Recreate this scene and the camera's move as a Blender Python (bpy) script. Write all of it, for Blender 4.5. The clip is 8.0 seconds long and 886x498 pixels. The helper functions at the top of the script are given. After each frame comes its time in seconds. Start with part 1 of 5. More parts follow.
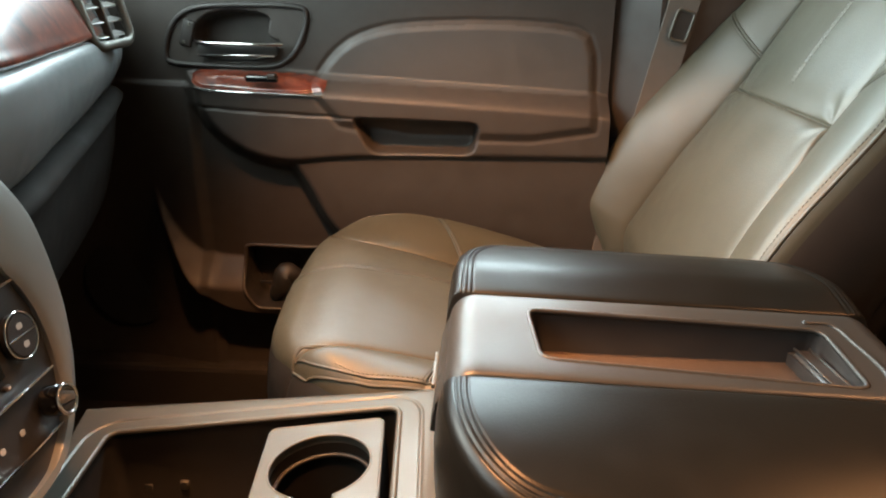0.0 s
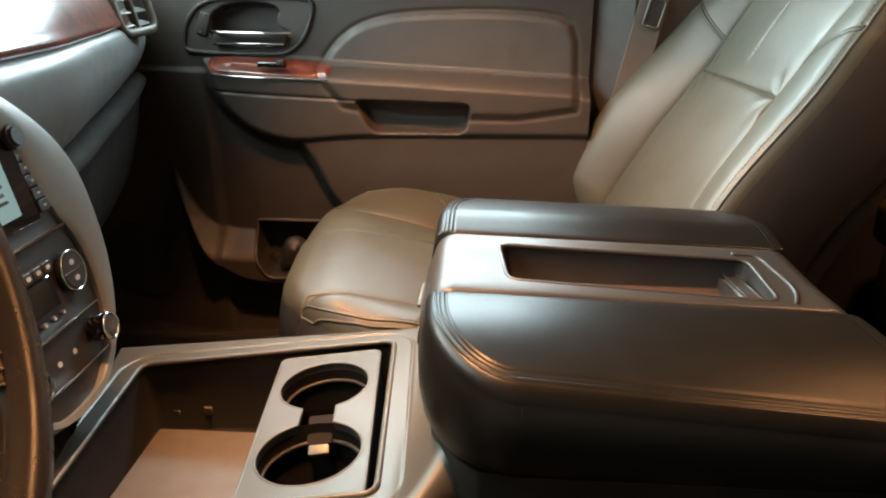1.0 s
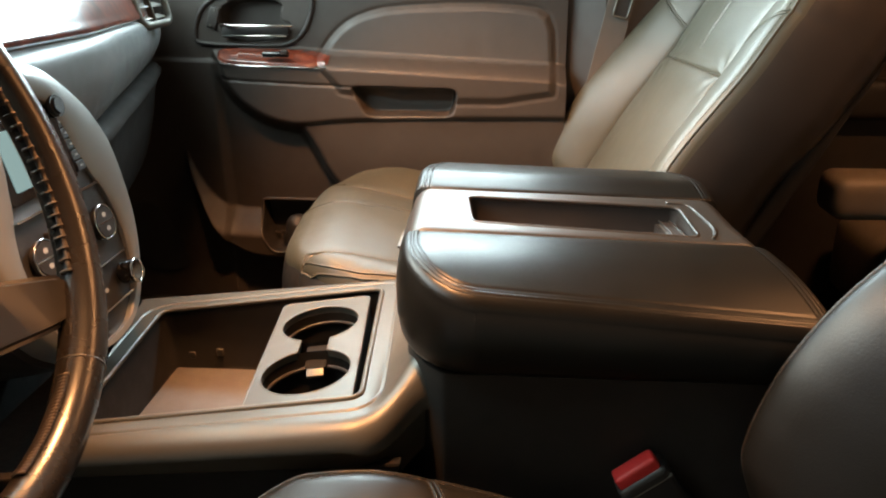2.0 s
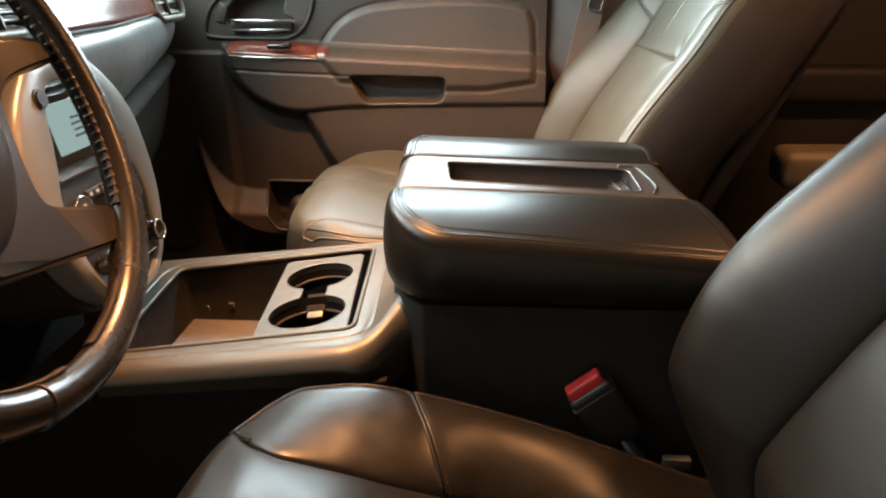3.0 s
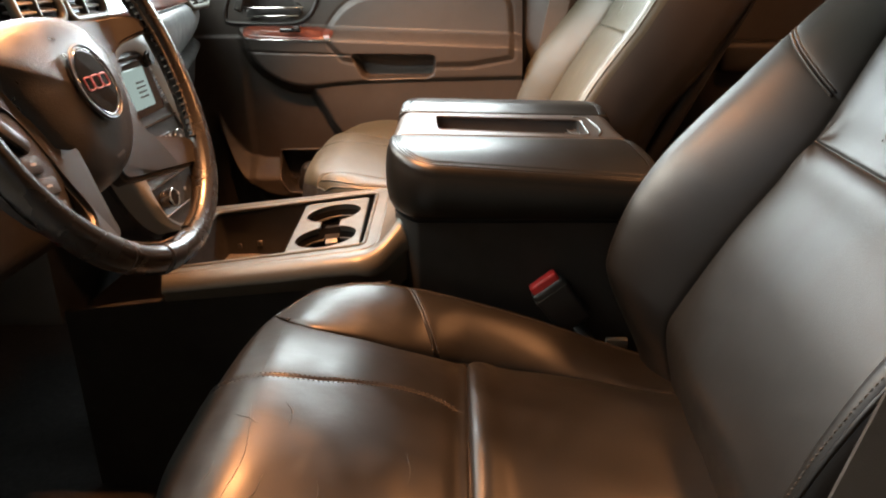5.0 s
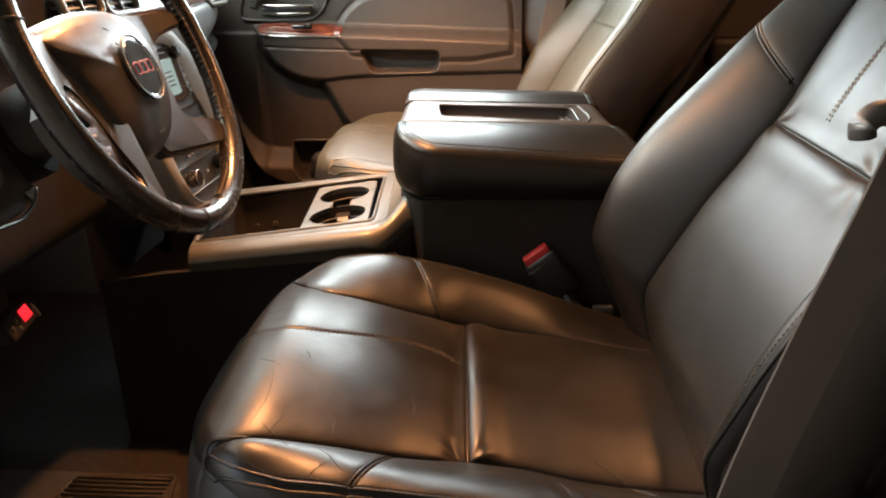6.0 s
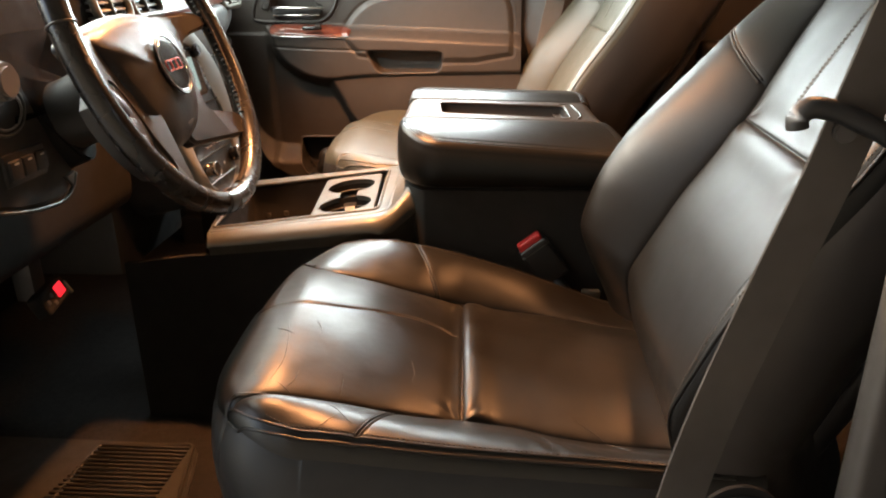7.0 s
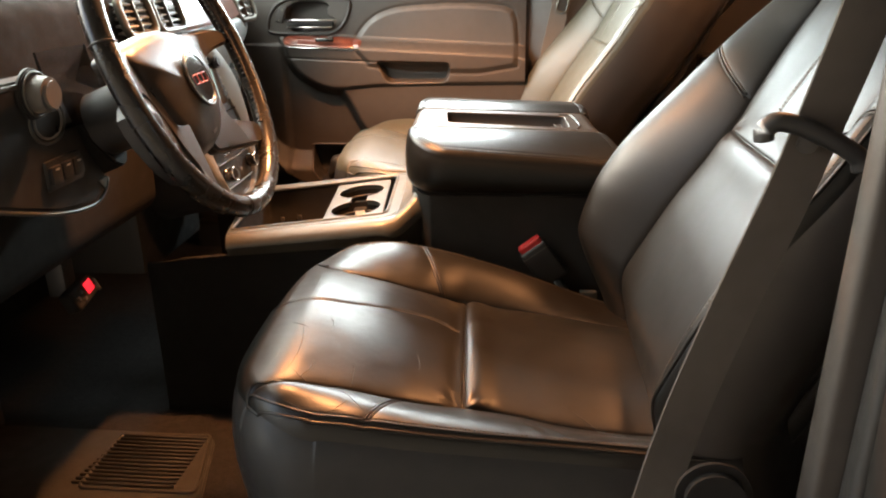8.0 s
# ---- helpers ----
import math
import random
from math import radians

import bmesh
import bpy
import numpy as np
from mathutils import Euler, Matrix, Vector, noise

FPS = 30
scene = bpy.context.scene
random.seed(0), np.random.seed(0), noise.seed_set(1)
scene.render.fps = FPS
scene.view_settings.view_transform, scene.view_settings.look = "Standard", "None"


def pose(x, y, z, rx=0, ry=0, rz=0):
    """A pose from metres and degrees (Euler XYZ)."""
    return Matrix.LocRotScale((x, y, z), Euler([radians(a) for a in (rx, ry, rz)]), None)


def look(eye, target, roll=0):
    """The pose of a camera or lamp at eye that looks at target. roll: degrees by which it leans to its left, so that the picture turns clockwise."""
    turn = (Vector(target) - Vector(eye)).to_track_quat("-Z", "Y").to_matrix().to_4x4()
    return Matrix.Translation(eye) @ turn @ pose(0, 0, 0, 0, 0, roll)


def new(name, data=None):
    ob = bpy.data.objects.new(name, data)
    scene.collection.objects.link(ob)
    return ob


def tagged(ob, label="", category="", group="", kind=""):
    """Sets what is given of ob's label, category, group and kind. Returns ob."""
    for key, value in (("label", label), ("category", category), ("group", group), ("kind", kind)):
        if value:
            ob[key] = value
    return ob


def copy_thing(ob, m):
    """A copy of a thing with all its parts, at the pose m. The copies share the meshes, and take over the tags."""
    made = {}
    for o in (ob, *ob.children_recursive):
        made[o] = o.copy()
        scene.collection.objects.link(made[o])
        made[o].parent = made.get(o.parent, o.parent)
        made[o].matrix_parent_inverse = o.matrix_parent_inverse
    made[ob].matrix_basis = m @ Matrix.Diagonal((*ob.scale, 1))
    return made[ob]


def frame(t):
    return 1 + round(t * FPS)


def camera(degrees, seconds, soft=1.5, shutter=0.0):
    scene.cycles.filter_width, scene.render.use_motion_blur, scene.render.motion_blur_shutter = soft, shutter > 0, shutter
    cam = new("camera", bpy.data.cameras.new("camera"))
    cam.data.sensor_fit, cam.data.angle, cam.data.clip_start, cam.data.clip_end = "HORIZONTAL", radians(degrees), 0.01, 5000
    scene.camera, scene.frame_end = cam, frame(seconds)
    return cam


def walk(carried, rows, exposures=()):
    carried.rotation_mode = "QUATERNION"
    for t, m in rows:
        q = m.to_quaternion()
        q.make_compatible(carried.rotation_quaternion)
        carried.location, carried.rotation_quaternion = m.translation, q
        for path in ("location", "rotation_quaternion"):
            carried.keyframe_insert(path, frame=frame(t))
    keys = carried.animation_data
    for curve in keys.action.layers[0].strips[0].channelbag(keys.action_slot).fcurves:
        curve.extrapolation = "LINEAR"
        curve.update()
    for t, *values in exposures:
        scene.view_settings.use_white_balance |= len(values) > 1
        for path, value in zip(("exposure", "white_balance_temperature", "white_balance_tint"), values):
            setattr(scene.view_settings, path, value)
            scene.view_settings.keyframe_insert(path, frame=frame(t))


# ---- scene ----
# World axes: x runs to the rear of the truck, y to its passenger side, z up.
cam = camera(60.0, 8.0, soft=2.1)
PATH = [
    (0, (0.015, 0.085, 0.957), (-0.089, 1.955, 0.257), 0.6),
    (0.5, (0.025, 0.028, 0.952), (-0.085, 1.898, 0.251), 0.5),
    (1, (0.042, -0.036, 0.948), (-0.079, 1.834, 0.249), 0.2),
    (1.5, (0.058, -0.1, 0.944), (-0.072, 1.77, 0.248), -0.0),
    (3, (0.119, -0.304, 0.932), (-0.029, 1.568, 0.244), -0.6),
    (3.5, (0.117, -0.372, 0.938), (-0.022, 1.498, 0.245), -0.8),
    (4, (0.119, -0.443, 0.935), (-0.015, 1.425, 0.232), -1.1),
    (4.5, (0.134, -0.498, 0.934), (0.0, 1.368, 0.225), -1.3),
    (6, (0.159, -0.664, 0.936), (0.006, 1.2, 0.227), -1.4),
    (6.5, (0.167, -0.71, 0.938), (0.009, 1.154, 0.23), -1.2),
    (7, (0.172, -0.757, 0.946), (0.01, 1.108, 0.24), -1.0),
    (7.5, (0.18, -0.795, 0.957), (0.009, 1.071, 0.257), -0.9),
    (8, (0.183, -0.826, 0.964), (0.0, 1.042, 0.275), -0.9),
]
EXPOSURE = [(0, 2.3, 5750, -1), (1, 2.35, 5700, -2), (3, 2.6, 5900, 1), (4.5, 2.6, 6150, 7), (6.5, 2.8, 6350, 6.5), (8, 3.1, 6400, 7)]
walk(cam, [(t, look(eye, target, roll)) for t, eye, target, roll in PATH], EXPOSURE)

# ---- light ----
world = bpy.data.worlds.new("sky")
scene.world = world
world.use_nodes = True
wn = world.node_tree
sky = wn.nodes.new("ShaderNodeTexSky")
sky.sky_type = "NISHITA"
sky.sun_disc = False
sky.sun_elevation = radians(28)
sky.sun_rotation = radians(-70)
sky.air_density = 1.0
sky.dust_density = 3.0
wn.links.new(sky.outputs["Color"], wn.nodes["Background"].inputs["Color"])
wn.nodes["Background"].inputs["Strength"].default_value = 0.10


def area_lamp(name, m, size, size_y, watts, colour):
    data = bpy.data.lights.new(name, "AREA")
    data.shape, data.size, data.size_y = "RECTANGLE", size, size_y
    data.energy, data.color = watts, colour
    ob = new(name, data)
    ob.matrix_world = m
    return ob


WARM = (1.0, 0.39, 0.135)
# daylight through the windscreen and the passenger's window
area_lamp("windscreen_daylight", look((-0.78, 0.585, 1.27), (-0.1, 0.585, 0.60)), 1.25, 0.55, 5.3, (0.95, 0.98, 0.90))
area_lamp("side_window_daylight", look((-0.15, 1.41, 1.165), (-0.15, 0.2, 1.0)), 0.76, 0.22, 3.9, (0.90, 0.98, 0.97))
for ly, aim, cone, watts in ((0.48, (-0.02, 0.13, 0.50), 86, 17.0), (0.72, (0.0, 1.00, 0.52), 70, 21.0)):
    reading = bpy.data.lights.new("reading_light", "SPOT")
    reading.energy, reading.color, reading.spot_size, reading.spot_blend, reading.shadow_soft_size = watts, WARM, radians(cone), 0.65, 0.03
    new("reading_light", reading).matrix_world = look((-0.18, ly, 1.395), aim)
area_lamp("dome_light", pose(0.70, 0.60, 1.400), 0.14, 0.09, 1.2, WARM)


# ---- materials ----
def material(name, base, rough, metal=0.0, spec=0.5, coat=0.0, coat_rough=0.1):
    m = bpy.data.materials.new(name)
    m.use_nodes = True
    b = m.node_tree.nodes["Principled BSDF"]
    b.inputs["Base Color"].default_value = (*base, 1)
    b.inputs["Roughness"].default_value = rough
    b.inputs["Metallic"].default_value = metal
    b.inputs["Specular IOR Level"].default_value = spec
    b.inputs["Coat Weight"].default_value = coat
    b.inputs["Coat Roughness"].default_value = coat_rough
    return m


def node(m, kind, **values):
    n = m.node_tree.nodes.new(kind)
    for key, value in values.items():
        n.inputs[key.replace("_", " ")].default_value = value
    return n


def wire(m, a, out, b, inp):
    m.node_tree.links.new(a.outputs[out], b.inputs[inp])


def textured(name, base, rough, vary=0.25, grain=900.0, bump=0.25, depth=0.0006, cloud=14.0, rough_vary=0.10, wrinkle=0.0, pebble=0.0, **more):
    """A surface with a fine cellular grain, soft clouding of colour and gloss, and larger wrinkles."""
    m = material(name, base, rough, **more)
    b = m.node_tree.nodes["Principled BSDF"]
    at = node(m, "ShaderNodeTexCoord")
    clouds = node(m, "ShaderNodeTexNoise", Scale=cloud, Detail=6.0, Roughness=0.6)
    wire(m, at, "Object", clouds, "Vector")
    dark = [c * (1 - vary) for c in base]
    light = [min(1.0, c * (1 + vary)) for c in base]
    mix = m.node_tree.nodes.new("ShaderNodeMix")
    mix.data_type = "RGBA"
    mix.inputs["A"].default_value = (*dark, 1)
    mix.inputs["B"].default_value = (*light, 1)
    wire(m, clouds, "Fac", mix, "Factor")
    wire(m, mix, "Result", b, "Base Color")
    spread = node(m, "ShaderNodeMapRange", From_Min=0.3, From_Max=0.7, To_Min=rough - rough_vary, To_Max=rough + rough_vary)
    worn = node(m, "ShaderNodeTexNoise", Scale=cloud * 2.7, Detail=5.0)
    wire(m, at, "Object", worn, "Vector")
    wire(m, worn, "Fac", spread, "Value")
    wire(m, spread, "Result", b, "Roughness")
    cells = node(m, "ShaderNodeTexVoronoi", Scale=grain, Randomness=1.0)
    cells.feature = "F1"
    wire(m, at, "Object", cells, "Vector")
    fine = node(m, "ShaderNodeBump", Strength=bump, Distance=depth)
    wire(m, cells, "Distance", fine, "Height")
    last = fine
    if pebble:
        lumps = node(m, "ShaderNodeTexNoise", Scale=520.0, Detail=2.0, Roughness=0.5)
        wire(m, at, "Object", lumps, "Vector")
        soft = node(m, "ShaderNodeBump", Strength=pebble, Distance=0.0008)
        wire(m, lumps, "Fac", soft, "Height")
        wire(m, last, "Normal", soft, "Normal")
        last = soft
    if wrinkle:
        folds = node(m, "ShaderNodeTexNoise", Scale=38.0, Detail=2.0, Roughness=0.4, Distortion=0.2)
        wire(m, at, "Object", folds, "Vector")
        big = node(m, "ShaderNodeBump", Strength=wrinkle, Distance=0.004)
        wire(m, folds, "Fac", big, "Height")
        wire(m, last, "Normal", big, "Normal")
        last = big
    wire(m, last, "Normal", b, "Normal")
    return m


LEATHER = textured("black_leather", (0.0052, 0.0048, 0.0038), 0.41, vary=0.14, cloud=16.0, grain=1000, bump=0.16, depth=0.0004, wrinkle=0.03, pebble=0.13, rough_vary=0.03, spec=0.25)
CREASED_LEATHER = textured("creased_leather", (0.0088, 0.0076, 0.0056), 0.36, vary=0.22, cloud=12.0, grain=800, bump=0.06, depth=0.0003, wrinkle=0.13, pebble=0.07, rough_vary=0.05, spec=0.36)
# passenger's black leather, with windscreen light put into a much paler base colour
LIT_LEATHER = textured("lit_leather", (0.054, 0.051, 0.035), 0.46, vary=0.22, cloud=18.0, grain=1100, bump=0.18, depth=0.0004, wrinkle=0.08, pebble=0.34, rough_vary=0.03, spec=0.6)
LID_LEATHER = textured("console_leather", (0.0065, 0.0062, 0.0050), 0.33, vary=0.08, grain=900, bump=0.14, depth=0.0003, pebble=0.08, rough_vary=0.03, spec=0.25)
THREAD = textured("thread", (0.045, 0.034, 0.024), 0.7, grain=3000, bump=0.3)
BROWN_THREAD = textured("brown_thread", (0.022, 0.018, 0.013), 0.7, grain=3000, bump=0.3)
PIPING = textured("piping", (0.03, 0.027, 0.024), 0.5, grain=1500)
SLAT_SATIN = textured("slat_satin_paint", (0.30, 0.30, 0.29), 0.4, vary=0.05, grain=2500, bump=0.06, depth=0.0002, rough_vary=0.04, metal=0.4)
STACK_SATIN = textured("stack_satin_paint", (0.25, 0.25, 0.24), 0.36, vary=0.05, grain=2500, bump=0.06, depth=0.0002, rough_vary=0.04, metal=0.5)
LID_SATIN = textured("dark_satin_paint", (0.028, 0.027, 0.025), 0.38, vary=0.06, grain=2200, bump=0.10, depth=0.0002, rough_vary=0.05)
SATIN = textured("satin_paint", (0.085, 0.082, 0.070), 0.40, vary=0.06, grain=2500, bump=0.08, depth=0.0002, rough_vary=0.05, metal=0.35)
DARK_PLASTIC = textured("dark_plastic", (0.020, 0.018, 0.017), 0.5, grain=1400, bump=0.25, depth=0.0004)
DOOR_PLASTIC = textured("door_plastic", (0.029, 0.0245, 0.0212), 0.55, vary=0.12, grain=1300, bump=0.25, depth=0.0005)
DOOR_SOFT = textured("door_vinyl", (0.045, 0.044, 0.043), 0.55, vary=0.12, grain=1000, bump=0.3, depth=0.0005)
HUB_VINYL = textured("hub_vinyl", (0.014, 0.013, 0.012), 0.36, vary=0.12, grain=800, bump=0.28, depth=0.0006)
# bluish daylight sheen is put into this pale base colour
DASH_PAD = textured("dash_vinyl", (0.105, 0.112, 0.115), 0.40, vary=0.10, grain=900, bump=0.18, depth=0.0005, spec=0.7)
WINDOW_TINT = material("tinted_glass", (0.004, 0.004, 0.005), 0.08, spec=0.4)
TRAY_PLASTIC = textured("tray_liner", (0.050, 0.035, 0.026), 0.6, grain=1600, bump=0.2)
MAT_LINER = textured("bin_mat_rubber", (0.085, 0.074, 0.061), 0.6, grain=1600, bump=0.2)
CARPET = textured("carpet", (0.011, 0.0088, 0.0075), 0.95, vary=0.4, grain=700, bump=0.8, depth=0.004, cloud=40)
RUBBER = textured("rubber_mat", (0.015, 0.0145, 0.0125), 0.55, grain=900)
BLACK = textured("black_trim", (0.018, 0.0175, 0.017), 0.45, grain=1500)
WEBBING = textured("belt_webbing", (0.085, 0.074, 0.064), 0.75, vary=0.1, grain=1200, bump=0.4)
CHROME = material("chrome", (0.75, 0.74, 0.72), 0.12, metal=1.0)
GLOSS = material("gloss_black", (0.006, 0.006, 0.007), 0.06, coat=1.0, coat_rough=0.03)
DARK_RED = textured("dark_red_print", (0.22, 0.015, 0.012), 0.5, vary=0.08)
RED = textured("red_plastic", (0.55, 0.03, 0.03), 0.45, vary=0.08)
HEADLINER = textured("headliner", (0.12, 0.115, 0.10), 0.95, vary=0.05, grain=600)
DULL_BLACK = textured("dull_black", (0.011, 0.010, 0.009), 0.85, grain=1200, spec=0.15)
PILLAR_BROWN = textured("pillar_plastic", (0.035, 0.030, 0.026), 0.55, vary=0.12, grain=1300, bump=0.2, depth=0.0005)
CONSOLE_VINYL = textured("console_vinyl", (0.019, 0.0175, 0.016), 0.6, vary=0.08, grain=1100, bump=0.2, depth=0.0004, spec=0.26)
SIDE_VINYL = textured("side_vinyl", (0.018, 0.0165, 0.015), 0.5, grain=1000, bump=0.12, depth=0.0003, spec=0.28)
BACK_VINYL = textured("back_vinyl", (0.030, 0.0255, 0.022), 0.40, vary=0.10, grain=1000, bump=0.12, depth=0.0003, spec=0.45)
SWITCH_PLASTIC = textured("switch_panel_plastic", (0.032, 0.029, 0.026), 0.6, vary=0.10, grain=1300, bump=0.2, depth=0.0005, spec=0.3)
DASH_BROWN = textured("knob_plastic", (0.16, 0.145, 0.13), 0.42, vary=0.12, grain=1300, bump=0.2, depth=0.0005)
RIM_LEATHER = textured("rim_leather", (0.014, 0.012, 0.010), 0.27, grain=1100, bump=0.12, depth=0.0003, rough_vary=0.02, spec=0.6)
# the satin of the other spoke, darkened in colour to stand for shadow
SPOKE_SHADED = textured("spoke_shaded", (0.017, 0.0145, 0.012), 0.36, vary=0.06, grain=2000, bump=0.06, depth=0.0002, rough_vary=0.03)
SPOKE_SILVER = textured("spoke_silver", (0.034, 0.031, 0.027), 0.33, vary=0.05, grain=2500, bump=0.05, depth=0.0002, rough_vary=0.02, metal=0.25)
# for the added sky blockers; its tone sets their dim warm bounce
BLOCKER_PAINT = textured("blocker_paint", (0.34, 0.30, 0.26), 0.7, vary=0.06, cloud=2.0, grain=150)
GROUND = textured("concrete", (0.28, 0.27, 0.25), 0.8, cloud=3.0, grain=200)


def wood_material():
    m = material("burl_wood", (0.12, 0.03, 0.015), 0.28, coat=1.0, coat_rough=0.06)
    b = m.node_tree.nodes["Principled BSDF"]
    at = node(m, "ShaderNodeTexCoord")
    knots = node(m, "ShaderNodeTexNoise", Scale=16.0, Detail=8.0, Roughness=0.65, Distortion=2.5)
    wire(m, at, "Object", knots, "Vector")
    ramp = m.node_tree.nodes.new("ShaderNodeValToRGB")
    e = ramp.color_ramp.elements
    e[0].position, e[0].color = 0.30, (0.025, 0.007, 0.005, 1)
    e[1].position, e[1].color = 0.72, (0.20, 0.050, 0.022, 1)
    mid = e.new(0.5)
    mid.color = (0.10, 0.022, 0.011, 1)
    wire(m, knots, "Fac", ramp, "Fac")
    wire(m, ramp, "Color", b, "Base Color")
    return m


WOOD = wood_material()


def glow_material(name, colour, strength):
    m = material(name, (0.01, 0.01, 0.01), 0.2)
    b = m.node_tree.nodes["Principled BSDF"]
    b.inputs["Emission Color"].default_value = (*colour, 1)
    b.inputs["Emission Strength"].default_value = strength
    return m


SCREEN = glow_material("screen_glow", (0.46, 0.58, 0.53), 0.11)
RED_GLOW = glow_material("red_display", (1.0, 0.015, 0.03), 0.20)
MARK = material("white_print", (0.42, 0.42, 0.40), 0.5)
LAMP_LENS = glow_material("lamp_lens", (1.0, 0.6, 0.3), 1.0)


# ---- mesh tools ----
def from_lists(name, verts, faces, mat, parent=None, label="", smooth=True):
    me = bpy.data.meshes.new(name)
    me.from_pydata([tuple(v) for v in verts], [], faces)
    me.update()
    bm = bmesh.new()
    bm.from_mesh(me)
    bmesh.ops.remove_doubles(bm, verts=bm.verts, dist=1e-6)
    bmesh.ops.recalc_face_normals(bm, faces=bm.faces)
    bm.to_mesh(me)
    bm.free()
    return from_mesh(name, me, mat, parent, label, smooth)


def from_mesh(name, me, mat, parent=None, label="", smooth=True):
    me.materials.append(mat)
    if smooth:
        me.shade_smooth()
    ob = new(name, me)
    if parent is not None:
        ob.parent = parent
        ob.matrix_parent_inverse = Matrix.Translation(-root_of(parent))
    if label:
        ob["label"] = label
    return ob


def root_of(ob):
    """Where the top-level thing of a part stands; its parts' meshes are written in world places."""
    return Vector(ob.location) if ob.parent is None else Vector((0, 0, 0))


def part(name, bm, mat, parent=None, label="", smooth=True, angle=38):
    me = bpy.data.meshes.new(name)
    bm.to_mesh(me)
    bm.free()
    ob = from_mesh(name, me, mat, parent, label, smooth)
    if smooth:
        me.set_sharp_from_angle(angle=radians(angle))
    return ob


def thing(name, at, label, category, group="", kind=""):
    ob = new(name)
    ob.empty_display_size = 0.05
    ob.location = at
    return tagged(ob, label, category, group, kind)


def curve_of(xs, ys):
    """A smooth curve through the points, held within them."""
    xs, ys = np.array(xs, float), np.array(ys, float)
    d = np.diff(ys) / np.diff(xs)
    m = np.r_[d[0], np.where(d[:-1] * d[1:] > 0, 2 * d[:-1] * d[1:] / (d[:-1] + d[1:] + 1e-12), 0), d[-1]]

    def value(x):
        x = np.clip(x, xs[0], xs[-1])
        i = np.clip(np.searchsorted(xs, x) - 1, 0, len(xs) - 2)
        h = xs[i + 1] - xs[i]
        t = (x - xs[i]) / h
        return ((1 + 2 * t) * (1 - t) ** 2 * ys[i] + t * (1 - t) ** 2 * h * m[i] + t * t * (3 - 2 * t) * ys[i + 1] + t * t * (t - 1) * h * m[i + 1])

    return value


def smooth(x):
    x = np.clip(x, 0, 1)
    return x * x * (3 - 2 * x)


def rolled(d, r):
    """How far a surface has dropped at distance d from its rim, where it rolls over with radius r."""
    t = np.clip(1 - d / r, 0, 1)
    return r * (1 - np.sqrt(np.maximum(0, 1 - t * t)))


def sd_poly(px, pz, poly):
    """Signed distance to a polygon, positive within."""
    p = np.array(poly, float)
    q = np.roll(p, -1, axis=0)
    best = np.full(np.shape(px), 1e9)
    inside = np.zeros(np.shape(px), bool)
    for (ax, az), (bx, bz) in zip(p, q):
        ex, ez = bx - ax, bz - az
        t = np.clip(((px - ax) * ex + (pz - az) * ez) / (ex * ex + ez * ez), 0, 1)
        best = np.minimum(best, (px - ax - t * ex) ** 2 + (pz - az - t * ez) ** 2)
        cross = ((az > pz) != (bz > pz)) & (px < (bx - ax) * (pz - az) / (bz - az + 1e-12) + ax)
        inside ^= cross
    return np.where(inside, 1, -1) * np.sqrt(best)


def grid_faces(n, k, base=0):
    return [(base + i * k + j, base + i * k + j + 1, base + (i + 1) * k + j + 1, base + (i + 1) * k + j) for i in range(n - 1) for j in range(k - 1)]


def ends_dense(n):
    """0 to 1, closer together towards both ends."""
    t = np.linspace(0, 1, n)
    return 0.55 * t + 0.45 * (0.5 - 0.5 * np.cos(np.pi * t))


def box(size, at=(0, 0, 0), bevel=0.004, seg=2, turn=None):
    bm = bmesh.new()
    bmesh.ops.create_cube(bm, size=1)
    bmesh.ops.scale(bm, vec=size, verts=bm.verts)
    if bevel:
        bmesh.ops.bevel(bm, geom=bm.edges[:], offset=bevel, segments=seg, affect="EDGES", profile=0.6)
    if turn is not None:
        bmesh.ops.transform(bm, matrix=turn, verts=bm.verts)
    bmesh.ops.translate(bm, vec=at, verts=bm.verts)
    return bm


def disc(r, depth, m, seg=40, bevel=0.002, r2=None):
    """A round plug along local z, from 0 to depth, placed by m."""
    bm = bmesh.new()
    bmesh.ops.create_cone(bm, cap_ends=True, segments=seg, radius1=r, radius2=r if r2 is None else r2, depth=depth)
    bmesh.ops.translate(bm, vec=(0, 0, depth / 2), verts=bm.verts)
    if bevel:
        bmesh.ops.bevel(bm, geom=[e for e in bm.edges if abs(e.verts[0].co.z - e.verts[1].co.z) < 1e-6], offset=bevel, segments=2, affect="EDGES")
    bmesh.ops.transform(bm, matrix=m, verts=bm.verts)
    return bm


def prism(poly, depth, m, bevel=0.003, seg=2):
    """A flat outline in local x, y, pushed out along z from 0 to depth, its front edges rounded."""
    bm = bmesh.new()
    low = [bm.verts.new((x, y, 0)) for x, y in poly]
    high = [bm.verts.new((x, y, depth)) for x, y in poly]
    bm.faces.new(low[::-1])
    top = bm.faces.new(high)
    for i in range(len(poly)):
        j = (i + 1) % len(poly)
        bm.faces.new((low[i], low[j], high[j], high[i]))
    bmesh.ops.recalc_face_normals(bm, faces=bm.faces)
    if bevel:
        bmesh.ops.bevel(bm, geom=top.edges[:], offset=bevel, segments=seg, affect="EDGES")
    bmesh.ops.transform(bm, matrix=m, verts=bm.verts)
    return bm


